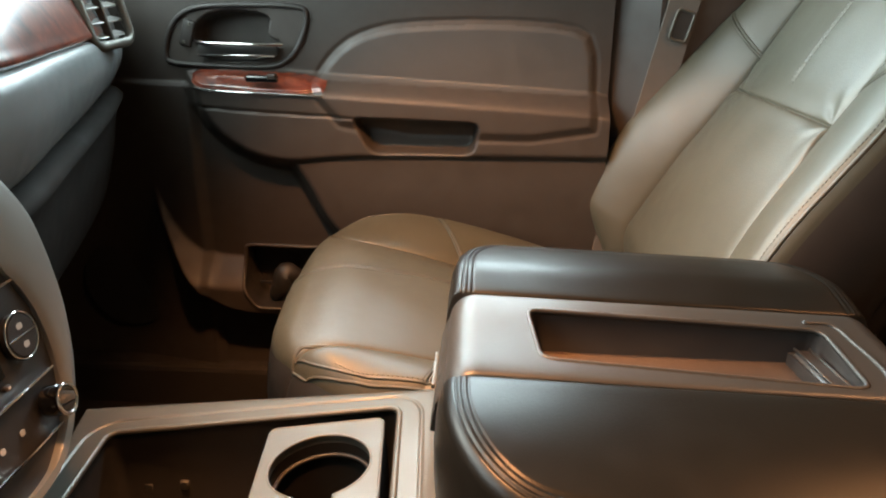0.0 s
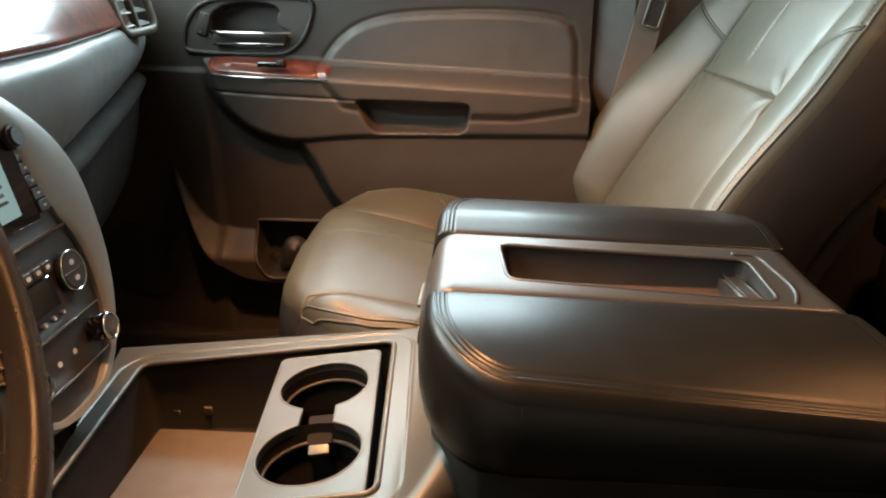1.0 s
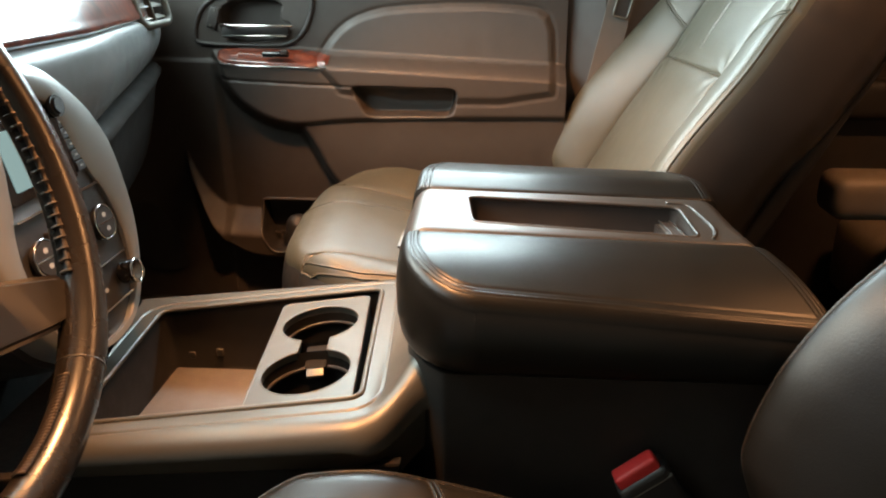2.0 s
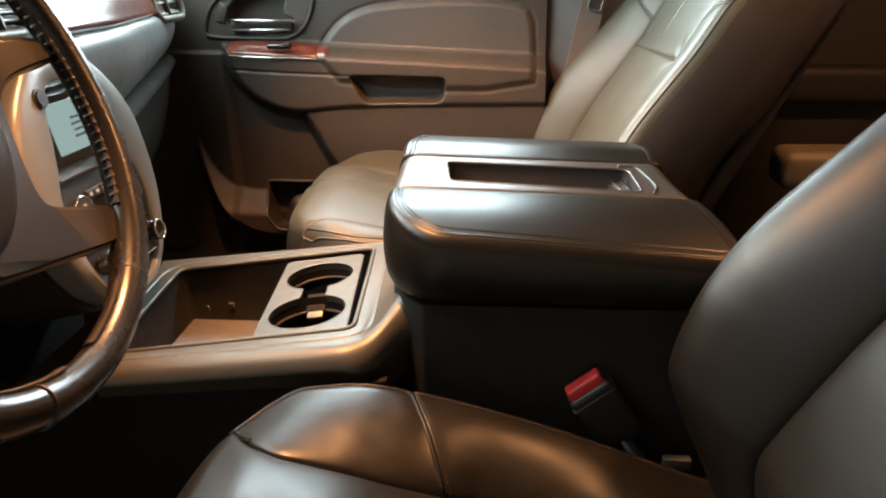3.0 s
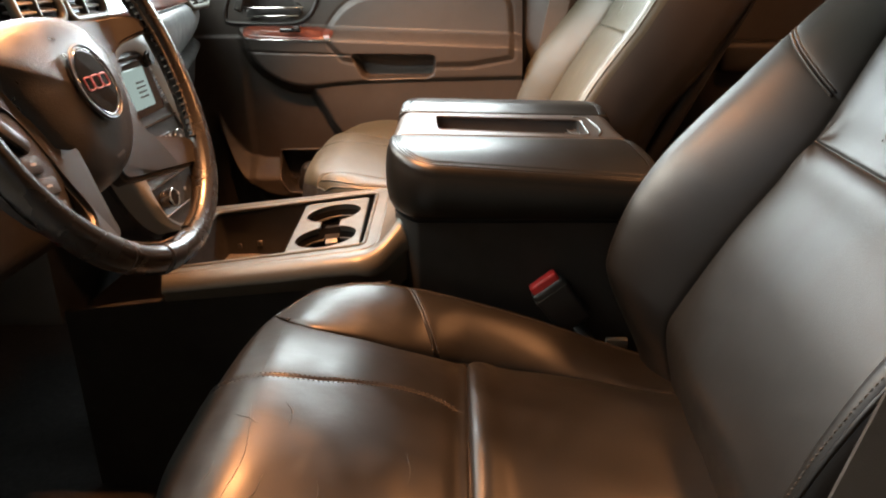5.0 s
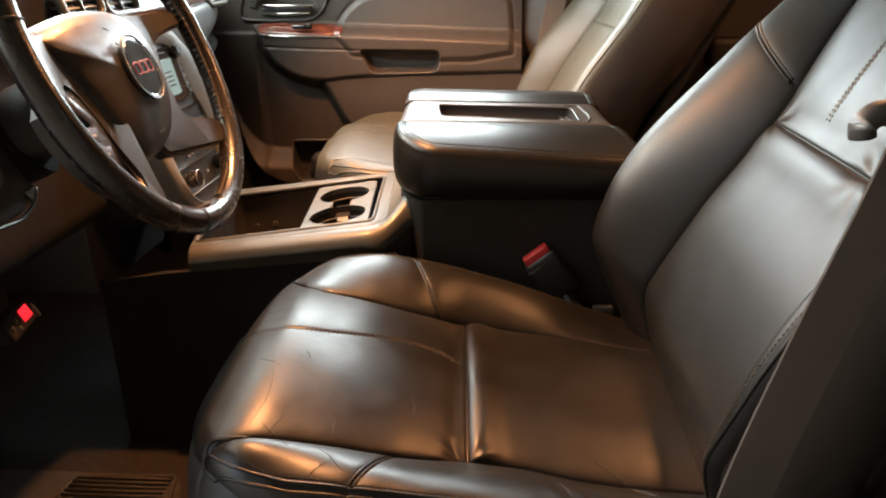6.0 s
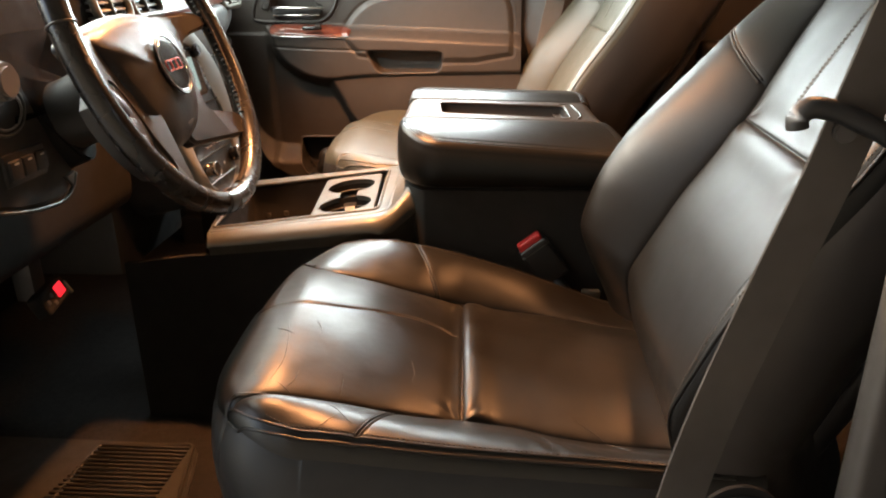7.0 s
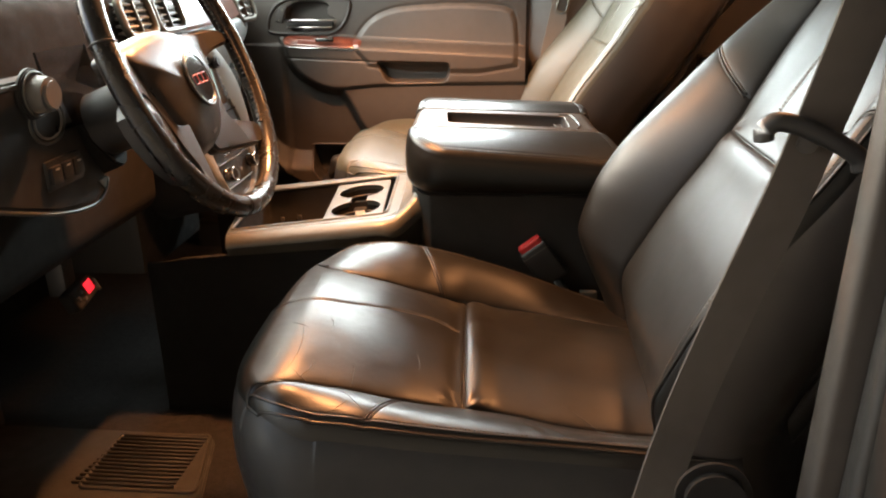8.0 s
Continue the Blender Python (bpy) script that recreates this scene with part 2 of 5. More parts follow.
def round_rect(w, h, r, n=6):
    out = []
    for cx, cy, a in ((w / 2 - r, h / 2 - r, 0), (-w / 2 + r, h / 2 - r, 90), (-w / 2 + r, -h / 2 + r, 180), (w / 2 - r, -h / 2 + r, 270)):
        for k in range(n + 1):
            b = radians(a + 90 * k / n)
            out.append((cx + r * math.cos(b), cy + r * math.sin(b)))
    return out


def softened_poly(poly, times=2):
    """Chaikin's cut corners."""
    p = np.array(poly, float)
    for _ in range(times):
        q = np.roll(p, -1, axis=0)
        p = np.stack([0.75 * p + 0.25 * q, 0.25 * p + 0.75 * q], 1).reshape(-1, p.shape[1])
    return [tuple(v) for v in p]


def smooth_line(points, n=60):
    """A smooth open line through points in space."""
    p = np.array(points, float)
    d = np.r_[0, np.cumsum(np.linalg.norm(np.diff(p, axis=0), axis=1))]
    t = np.linspace(0, d[-1], n)
    tang = np.gradient(p, d, axis=0)
    i = np.clip(np.searchsorted(d, t) - 1, 0, len(d) - 2)
    h = (d[i + 1] - d[i])[:, None]
    s = ((t - d[i]) / (d[i + 1] - d[i]))[:, None]
    return (1 + 2 * s) * (1 - s) ** 2 * p[i] + s * (1 - s) ** 2 * h * tang[i] + s * s * (3 - 2 * s) * p[i + 1] + s * s * (s - 1) * h * tang[i + 1]


def tube_lists(points, radius, n=12, closed=False, flat=1.0, up=(0, 0, 1)):
    """A tube along points; radius may be a list; flat squeezes it along the side axis' normal."""
    p = np.array(points, float)
    k = len(p)
    r = np.full(k, radius, float) if np.isscalar(radius) else np.array(radius, float)
    tang = (np.roll(p, -1, 0) - np.roll(p, 1, 0)) if closed else np.gradient(p, axis=0)
    tang /= np.linalg.norm(tang, axis=1)[:, None]
    side = np.cross(tang, np.array(up, float))
    side /= np.linalg.norm(side, axis=1)[:, None] + 1e-12
    top = np.cross(side, tang)
    a = np.linspace(0, 2 * np.pi, n, endpoint=False)
    verts = (p[:, None] + r[:, None, None] * (np.cos(a)[None, :, None] * side[:, None] + flat * np.sin(a)[None, :, None] * top[:, None])).reshape(-1, 3)
    faces = []
    for i in range(k if closed else k - 1):
        j = (i + 1) % k
        for c in range(n):
            d = (c + 1) % n
            faces.append((i * n + c, i * n + d, j * n + d, j * n + c))
    if not closed:
        faces += [tuple(range(n))[::-1], tuple((k - 1) * n + c for c in range(n))]
    return verts, faces


def tube(name, points, radius, mat, parent=None, label="", n=12, closed=False, flat=1.0, up=(0, 0, 1)):
    v, f = tube_lists(points, radius, n, closed, flat, up)
    return from_lists(name, v, f, mat, parent, label)


def stitches(name, points, mat, parent, gap=0.0052, length=0.0036, r=0.00062, lift=0.0006, up=(0, 0, 1)):
    """A run of separate thread stitches along a line on a surface."""
    p = np.array(points, float)
    d = np.r_[0, np.cumsum(np.linalg.norm(np.diff(p, axis=0), axis=1))]
    verts, faces = [], []
    for s in np.arange(gap / 2, d[-1] - length, gap):
        a, b, c = (np.array([np.interp(q, d, p[:, i]) for i in range(3)]) for q in (s, s + length / 2, s + length))
        b = b + np.array(up) * lift
        v, f = tube_lists([a - np.array(up) * lift, b, c - np.array(up) * lift], [r * 0.7, r, r * 0.7], 5, up=(0.3, 0.5, 0.81))
        base = len(verts)
        verts += list(v)
        faces += [tuple(base + i for i in g) for g in f]
    return from_lists(name, verts, faces, mat, parent)


# ---- shell of the cabin ----
def plain(name, bm, mat, label, category, kind="structure", smooth=False):
    return tagged(part(name, bm, mat, smooth=smooth), label, category, kind=kind)


FLOOR_Z = 0.17
plain("ground", box((60, 60, 0.2), (0, 0, -0.75), 0), GROUND, "grey concrete ground under the truck", "ground")
plain("floor", box((3.5, 1.72, 0.06), (0.65, 0.585, FLOOR_Z - 0.03), 0), CARPET, "dark carpeted cabin floor", "floor")
plain("ceiling", box((2.6, 1.44, 0.04), (0.95, 0.585, 1.44), 0.01), HEADLINER, "pale fabric headliner of the cabin roof", "ceiling")
plain("wall_front", box((0.05, 1.72, 0.90), (-1.06, 0.585, 0.56), 0), CARPET, "dark carpeted bulkhead behind the footwells", "wall")
plain("wall_rear", box((0.05, 1.6, 0.85), (2.3, 0.585, 0.55), 0), DOOR_PLASTIC, "dark inner side of the tailgate", "wall")


# ---- front seats ----
SEAT_Y = 0.145
CROSS_X, CROSS_TILT = 0.117, 0.053
RIM_IN, RIM_OUT = 0.252, 0.266
CUSH_X0, CUSH_X1 = -0.168, 0.43
cush_line = curve_of([-0.19, -0.155, -0.13, -0.09, -0.03, 0.04, 0.11, 0.2, 0.3, 0.42], [0.478, 0.497, 0.511, 0.519, 0.507, 0.486, 0.462, 0.447, 0.440, 0.438])
# seams between the middle panel and the two bolsters, and the line of either crest
seam_in = curve_of([-0.16, -0.13, -0.10, -0.07, 0.012, 0.069, 0.11, 0.18, 0.26, 0.33, 0.43], [0.195, 0.163, 0.134, 0.122, 0.124, 0.133, 0.145, 0.147, 0.138, 0.120, 0.105])
seam_out = curve_of([-0.13, -0.105, -0.053, -0.007, 0.053, 0.127, 0.178, 0.242, 0.33, 0.43], [0.226, 0.213, 0.199, 0.190, 0.178, 0.154, 0.150, 0.160, 0.168, 0.172])
crest_in = curve_of([-0.17, -0.133, -0.08, -0.02, 0.02, 0.08, 0.13, 0.18, 0.23, 0.29, 0.33, 0.43], [0.476, 0.508, 0.526, 0.532, 0.528, 0.516, 0.502, 0.486, 0.468, 0.447, 0.434, 0.415])
crest_out = curve_of([-0.17, -0.12, -0.08, -0.02, 0.05, 0.15, 0.30, 0.43], [0.470, 0.488, 0.4935, 0.4925, 0.488, 0.4825, 0.4745, 0.468])


def knotted(knots, counts, pinch=0.72):
    """Numbers from the first knot to the last, closer together about every knot."""
    out = [np.array([knots[0]])]
    for a, b, n in zip(knots, knots[1:], counts):
        t = np.linspace(0, 1, n + 1)[1:]
        out.append(a + (b - a) * (t - pinch * np.sin(2 * np.pi * t) / (2 * np.pi)))
    return np.concatenate(out)


def crease(d, depth, w):
    return depth * (0.82 * np.exp(-np.abs(d) / (0.8 * w)) + 0.18 * np.exp(-((d / (5 * w)) ** 2)))


def front_x(u):
    """The front edge of the cushion, round at both corners."""
    a = np.abs(u)
    ti = np.clip((a - 0.14) / (RIM_IN - 0.14), 0, 1)
    to = np.clip((a - 0.11) / (RIM_OUT - 0.11), 0, 1)
    return CUSH_X0 + 0.006 * (a / 0.2) ** 2 + np.where(u > 0, 0.10 * (1 - np.sqrt(1 - ti * ti)), 0.13 * (1 - np.sqrt(1 - to * to)))


def stitch_u(x):
    """The seam down the middle of the front panel."""
    return -0.012 + 0.034 * smooth((x + 0.09) / 0.16) - 0.008 * smooth((x - 0.07) / 0.05)


def cushion_top(x, u):
    x, u = np.asarray(x, float), np.asarray(u, float)
    si, so = seam_in(x), seam_out(x)
    au = np.abs(u)
    b = np.where(u > 0, si, so)
    base = cush_line(x) + 0.02 * u + (0.015 + 0.002 * smooth((x - 0.1) / 0.08)) * (1 - np.clip(au / b, 0, 1) ** 2.4)
    at_seam = cush_line(x) + 0.02 * np.where(u > 0, si, -so)
    ti = np.clip((u - si) / (RIM_IN - si), 0, 1)
    to = np.clip((-u - so) / (RIM_OUT - so), 0, 1)
    rise_in = at_seam + (crest_in(x) - at_seam) * np.sin(0.5 * np.pi * np.clip(ti / 0.80, 0, 1)) ** 0.9
    edge = crest_out(x)
    bulge = 0.011 * smooth((x + 0.13) / 0.06) * (1 - 0.45 * smooth((x - 0.12) / 0.2))
    rise_out = at_seam + (edge - at_seam) * smooth(to) + bulge * np.sin(np.pi * np.clip(to, 0, 1)) ** 0.8
    z = np.where(u > si, rise_in, np.where(-u > so, rise_out, base))
    z = z - crease(au - b, 0.0062, 0.0017) * smooth((x + 0.150) / 0.03) * (1 - 0.55 * smooth((x - 0.20) / 0.12))
    inner = smooth((b - au) / 0.003)
    line = x - CROSS_X + CROSS_TILT * u
    # the cross seam: the rear panel stands up in a roll behind it
    z = z - crease(line, 0.0080, 0.0017) * inner
    z = z + (0.0045 * np.exp(-((line - 0.018) / 0.017) ** 2) - 0.004 * np.exp(-((line + 0.010) / 0.012) ** 2)) * inner
    z = z - crease(u - stitch_u(x), 0.0017, 0.0014) * smooth((CROSS_X - 0.004 - x) / 0.01) * inner
    outer = 1 - inner
    z = z - crease(x - 0.046 + 0.42 * (au - 0.20), 0.0034, 0.0021) * outer * smooth((np.where(u > 0, RIM_IN, RIM_OUT) - au) / 0.012)
    # slack hide: shallow hollows, and puckers that fan from the ends of the cross seam
    z = z + 0.0009 * np.sin(23 * x + 5 * np.sin(11 * u)) * np.sin(19 * u + 3) * smooth((x + 0.12) / 0.1)
    for s, reach in ((1, 0.150), (-1, 0.156)):
        r = np.hypot(line, u - s * reach)
        z = z + 0.0005 * np.sin(9 * np.arctan2(line, -s * (u - s * reach)) + 1.3 * s) * np.exp(-((r - 0.022) / 0.016) ** 2) * inner
    wrinkle = np.exp(-((x - 0.235) / 0.035) ** 2) * (u < 0)
    for k, bow in ((0.205, 0.5), (0.222, 0.62), (0.246, 0.8)):
        z = z - 0.0009 * np.exp(-np.abs(x - k - bow * (au - 0.19)) / 0.0014) * np.exp(-((au - 0.205) / 0.026) ** 2) * (u < 0)
    z = z + 0.0008 * wrinkle * np.sin(230 * (x - 0.4 * au)) * np.exp(-((au - 0.215) / 0.03) ** 2)
    f = front_x(u)
    slope = (front_x(u * 1.0005) - front_x(u * 0.9995)) / (0.001 * au + 1e-9)
    d = np.minimum((x - f) / np.sqrt(1 + slope ** 2), np.where(u > 0, RIM_IN, RIM_OUT) - au)
    return z - rolled(np.maximum(d, 0), np.where(u > 0, 0.030, 0.020))


def skirt(loop, steps):
    """Rows below a rim: each step moves it out along its plan normal and down."""
    p = np.array(loop)
    tang = np.gradient(p[:, :2], axis=0)
    nrm = np.c_[tang[:, 1], -tang[:, 0]]
    nrm /= np.linalg.norm(nrm, axis=1)[:, None] + 1e-9
    rows = [p]
    for out, z in steps:
        q = p.copy()
        q[:, :2] += nrm * out
        q[:, 2] = z if z is not None else q[:, 2]
        rows.append(q)
    return np.array(rows)


def build_cushion(seat, hide, thread, lift):
    rows = []
    s_all = [(0, s) for s in np.linspace(0, 1, 120)[:-1] ** 1.5] + [(1, s) for s in np.linspace(0, 1, 110) ** 1.5]
    for half, s in s_all:
        u = np.linspace(-RIM_OUT, RIM_IN, 9)

        def x_of(u):
            cross = CROSS_X - CROSS_TILT * u
            if half == 0:
                return front_x(u) + (cross - front_x(u)) * (s + 0.115 * math.sin(math.pi * s) * s)
            return cross + (CUSH_X1 - cross) * s

        so, si, mid = 0.18, 0.13, 0.0
        for _ in range(6):
            so = float(seam_out(x_of(np.array(-so))))
            si = float(seam_in(x_of(np.array(si))))
            mid = float(stitch_u(x_of(np.array(mid))))
        so, si = min(so, RIM_OUT - 0.01), min(si, RIM_IN - 0.01)
        u = knotted((-RIM_OUT + 1e-4, -so, mid, si, RIM_IN - 1e-4), (52, 52, 52, 52))
        x = x_of(u) + 1e-4 * (1 if half == 0 and s == 0 else 0)
        rows.append(np.c_[x, SEAT_Y + u, cushion_top(x, u) + lift])
    nu = len(rows[0])
    loop = np.array([r[0] for r in rows[::-1]] + list(rows[0][1:-1]) + [r[-1] for r in rows])
    cushion = from_lists("cushion", list(np.concatenate(rows)), grid_faces(len(rows), nu), hide, seat)
    z0 = loop[:, 2]
    way = skirt(loop, [(-1.0, None)])[1] - loop
    for _ in range(30):
        way[1:-1] = (way[:-2] + 2 * way[1:-1] + way[2:]) / 4
    way[:, :2] /= np.linalg.norm(way[:, :2], axis=1)[:, None]
    layers = [loop]
    for out, drop in ((0.003, 0.004), (0.009, 0.012), (0.016, 0.028), (0.021, 0.05), (0.020, 0.085), (0.012, 0.125), (0.000, 0.17), (-0.014, 0.215), (-0.03, 0.25)):
        q = loop + way * out * (0.2 + 0.8 * np.abs(way[:, 1:2]))
        q[:, 2] = z0 - drop
        layers.append(q)
    from_lists("cushion_side", list(np.array(layers).reshape(-1, 3)), grid_faces(len(layers), len(loop)), SIDE_VINYL, cushion, "black vinyl side panel")

    def on(x, u):
        x, u = np.broadcast_arrays(np.asarray(x, float), np.asarray(u, float))
        return np.c_[x, SEAT_Y + u, cushion_top(x, u) + lift]

    xs = np.linspace(-0.152, 0.105, 70)
    for off in (-0.0038, 0.0038):
        stitches("stitching", on(xs, stitch_u(xs) + off), thread, cushion)
    for s, rim, first in ((-1, RIM_OUT, 0.190), (1, RIM_IN, 0.136)):
        au = np.linspace(first, rim - 0.014, 40)
        for off in (-0.0046, 0.0046):
            stitches("stitching", on(0.046 - 0.42 * (au - 0.20) + off, s * au), thread, cushion)
            tube("seam_roll", on(0.046 - 0.42 * (au - 0.20) + off * 0.5, s * au) + (0, 0, 0.0003), 0.0016, hide, cushion, n=8)
        # welts along the edge, looped round the front tip of the bolster
        tip = [(-0.052, rim - 0.010), (-0.088, rim - 0.020), (-0.112, 0.232), (-0.122, 0.219), (-0.117, 0.2085), (-0.102, 0.2075), (-0.080, 0.2045)]
        if s > 0:
            tip = [(-0.045, rim - 0.010), (-0.085, rim - 0.013), (-0.118, 0.222), (-0.137, 0.196), (-0.141, 0.178), (-0.132, 0.165), (-0.112, 0.147)]
        for inset, r in ((0.0, 0.0019), (0.0060, 0.0016)):
            run = [(x, rim - 0.0075 - inset) for x in np.linspace(0.40, -0.03, 34)]
            run += [(x + inset * (0.4 if k > 1 else 0.0) * (1.0 if k < 5 else 0.6), u - inset * (1.0 if k < 3 else (0.5 if k == 3 else -0.25))) for k, (x, u) in enumerate(tip)]
            line = smooth_line([(x, u, 0) for x, u in run], 200)
            tube("piping", on(line[:, 0], s * line[:, 1]) + (0, 0, 0.0003), r, hide, cushion, n=8)
        xs2 = np.linspace(-0.075, 0.40, 150)
        stitches("stitching", on(xs2, s * (rim - 0.0170 - 0.012 * smooth((-0.04 - xs2) / 0.05))), thread, cushion)
    return cushion


def build_back(seat, hide, thread, forward, bolster_in, bolster_out, outer, door_wide):
    """The backrest, forward of its usual place by so much; the two factors scale its bolsters; outer: the side of the door."""
    lean = radians(28)
    up = np.array((math.sin(lean), 0, math.cos(lean)))
    fw = np.array((-math.cos(lean), 0, math.sin(lean)))
    root = np.array((0.345, SEAT_Y, 0.432)) + forward * fw
    half = curve_of([-0.08, 0.0, 0.08, 0.15, 0.3, 0.45, 0.56, 0.64, 0.68], [0.215, 0.238, 0.256, 0.262, 0.260, 0.244, 0.215, 0.175, 0.12])
    panel = curve_of([-0.08, 0.0, 0.09, 0.2, 0.30, 0.36, 0.42, 0.55, 0.68], [-0.075, -0.022, 0.036, 0.038, 0.030, 0.024, 0.022, 0.014, -0.012])
    seam = curve_of([-0.08, 0.03, 0.09, 0.2, 0.34, 0.39, 0.5, 0.6, 0.68], [0.160, 0.154, 0.152, 0.142, 0.132, 0.137, 0.152, 0.150, 0.11])
    seam_door = curve_of([-0.08, 0.03, 0.09, 0.2, 0.34, 0.39, 0.5, 0.6, 0.68], [0.232, 0.234, 0.228, 0.208, 0.186, 0.182, 0.176, 0.160, 0.11])
    crest = curve_of([-0.08, 0.0, 0.06, 0.09, 0.13, 0.18, 0.23, 0.33, 0.43, 0.55, 0.64, 0.68], [0.01, 0.034, 0.062, 0.076, 0.084, 0.089, 0.088, 0.074, 0.054, 0.030, 0.012, 0.004])

    def cross_v(au):
        """The stitched joint across either bolster."""
        return 0.388 + 0.50 * (au - 0.140)

    def back_w(u, v):
        u, v = np.broadcast_arrays(np.asarray(u, float), np.asarray(v, float))
        au = np.abs(u)
        h = half(v)
        b = np.minimum(np.where(u * outer > 0, door_wide * seam_door(v), seam(v)), h - 0.02)
        w = panel(v) + 0.005 * (1 - np.clip(au / b, 0, 1) ** 2)
        t = np.clip((au - b) / np.maximum(h - b, 0.02), 0, 1)
        w = w + crest(v) * np.where(u > 0, bolster_in, bolster_out) * np.sin(np.pi * 0.5 * np.clip(t / 0.86, 0, 1)) ** 0.92
        w = w - crease(au - b, 0.0055, 0.0018)
        inner = smooth((b - au) / 0.004)
        # the lower panel swells up to the seam, the upper one starts behind it
        w = w - crease(v - 0.340, 0.0065, 0.0016) * inner
        w = w + (0.0022 * np.exp(-((v - 0.322) / 0.022) ** 2) - 0.0022 * np.exp(-((v - 0.356) / 0.018) ** 2)) * inner
        w = w - crease(u - 0.004, 0.0016, 0.0015) * smooth((v - 0.36) / 0.03) * inner
        w = w - crease(v - cross_v(au), 0.0030, 0.0022) * (1 - inner)
        w = w + 0.0010 * np.sin(19 * v + 4 * np.sin(9 * u)) * np.sin(17 * u + 1)
        for s in (-1, 1):
            r = np.hypot(v - 0.34, u - s * 0.130)
            w = w + 0.0009 * np.sin(7 * np.arctan2(v - 0.34, -s * (u - s * 0.130)) + s) * np.exp(-((r - 0.025) / 0.018) ** 2) * inner
        return w - rolled(np.minimum(h - au, 0.68 - v), 0.024)

    def at(u, v, w):
        u, v, w = np.broadcast_arrays(u, v, w)
        return root + np.outer(v, up) + np.outer(w, fw) + np.outer(u, (0, 1, 0))

    vs = np.r_[knotted((-0.08, 0.340, 0.66), (160, 130), 0.6), np.linspace(0.663, 0.6799, 12)]
    rows = []
    for v in vs:
        h = float(half(v)) - 1e-4
        a, b = min(door_wide * float(seam_door(v)), h - 0.02), min(float(seam(v)), h - 0.02)
        us = knotted((-h, -(a if outer < 0 else b), 0.004, b if outer < 0 else a, h), (48, 48, 48, 48))
        rows.append(at(us, np.full(len(us), v), back_w(us, np.full(len(us), v))))
    loop = np.array([r[0] for r in rows] + list(rows[-1][1:-1]) + [r[-1] for r in rows][::-1])
    mid = root + up * 0.3
    layers = [loop]
    for deep, out in ((0.010, 0.0035), (0.045, 0.006), (0.085, 0.002), (0.115, -0.012), (0.135, -0.04), (0.14, -0.12)):
        flat = loop - mid
        un, vn = flat[:, 1], flat @ up
        size = np.sqrt(un ** 2 + vn ** 2)[:, None] + 1e-9
        layers.append(loop + (np.outer(un, (0, 1, 0)) + np.outer(vn, up)) / size * out - np.outer(np.full(len(loop), deep), fw))
    backrest = from_lists("backrest", list(np.concatenate(rows)), grid_faces(len(vs), len(rows[0])), hide, seat)
    from_lists("backrest_side", list(np.array(layers).reshape(-1, 3)), grid_faces(len(layers), len(loop)), BACK_VINYL, backrest, "dark vinyl side panel")
    fwt = tuple(fw)
    vv = np.linspace(0.365, 0.64, 70)
    for off in (-0.0036, 0.0036):
        u = np.full(70, 0.004 + off)
        stitches("stitching", at(u, vv, back_w(u, vv)), thread, backrest, up=fwt)
    for s in (-1, 1):
        au = np.linspace(0.143, 0.238, 34)
        for off in (-0.0042, 0.0042):
            v = cross_v(au) + off
            stitches("stitching", at(s * au, v, back_w(s * au, v)), thread, backrest, up=fwt)
            # the hide stands up in a roll on either side of the joint
            v = cross_v(au) + off * 0.55
            tube("seam_roll", at(s * au, v, back_w(s * au, v) + 0.0002), 0.0017, hide, backrest, n=8, up=fwt)
        v = np.linspace(0.03, 0.6, 140)
        u = s * (half(v) - 0.0125)
        stitches("stitching", at(u, v, back_w(u, v)), thread, backrest, up=fwt)
        u = s * (half(v) - 0.007)
        tube("piping", at(u, v, back_w(u, v)), 0.0022, hide, backrest, n=8, up=(0.4, 1, 0.2))
    shell = Matrix.Translation(Vector(root) + Vector(up) * 0.30 - Vector(fw) * 0.118)
    part("back_panel", box((0.03, 0.40, 0.56), (0, 0, 0), 0.012, 3, shell @ pose(0, 0, 0, 0, 28, 0)), DARK_PLASTIC, backrest, "dark plastic back shell")
    return backrest


def build_seat(name, label, hide, back_hide, thread, lift=0.0, forward=0.0, bolster_in=1.0, bolster_out=0.42, outer=-1, door_wide=1.0):
    seat = thing(name, (0.1, SEAT_Y, FLOOR_Z), label, "car seat", "front seats")
    build_cushion(seat, hide, thread, lift)
    build_back(seat, back_hide, thread, forward, bolster_in, bolster_out, outer, door_wide)
    for s in (-1, 1):
        part("side_valance", box((0.52, 0.022, 0.10), (0.13, SEAT_Y + s * 0.205, 0.285), 0.008, 3), DARK_PLASTIC, seat)
        part("seat_rail", box((0.50, 0.035, 0.10), (0.13, SEAT_Y + s * 0.19, FLOOR_Z + 0.05), 0.006), BLACK, seat)
    part("seat_pan", box((0.50, 0.43, 0.06), (0.12, SEAT_Y, 0.325), 0.01), BLACK, seat)
    return seat


def worn_lines(seat, runs):
    """Fine cracks in the hide, each a short wandering line given by two ends and a bow."""
    for (x0, u0), (x1, u1), bow in runs:
        t = np.linspace(0, 1, 40)
        x = x0 + (x1 - x0) * t + bow * np.sin(np.pi * t) + 0.0006 * np.sin(9 * t + 40 * x0)
        u = u0 + (u1 - u0) * t + 0.0006 * np.sin(7 * t + 30 * u0)
        p = np.c_[x, SEAT_Y + u, cushion_top(x, u) + 0.00005]
        tube("crack", p, 0.00055 * np.sin(np.pi * (0.06 + 0.88 * t)), BLACK, seat, n=5)


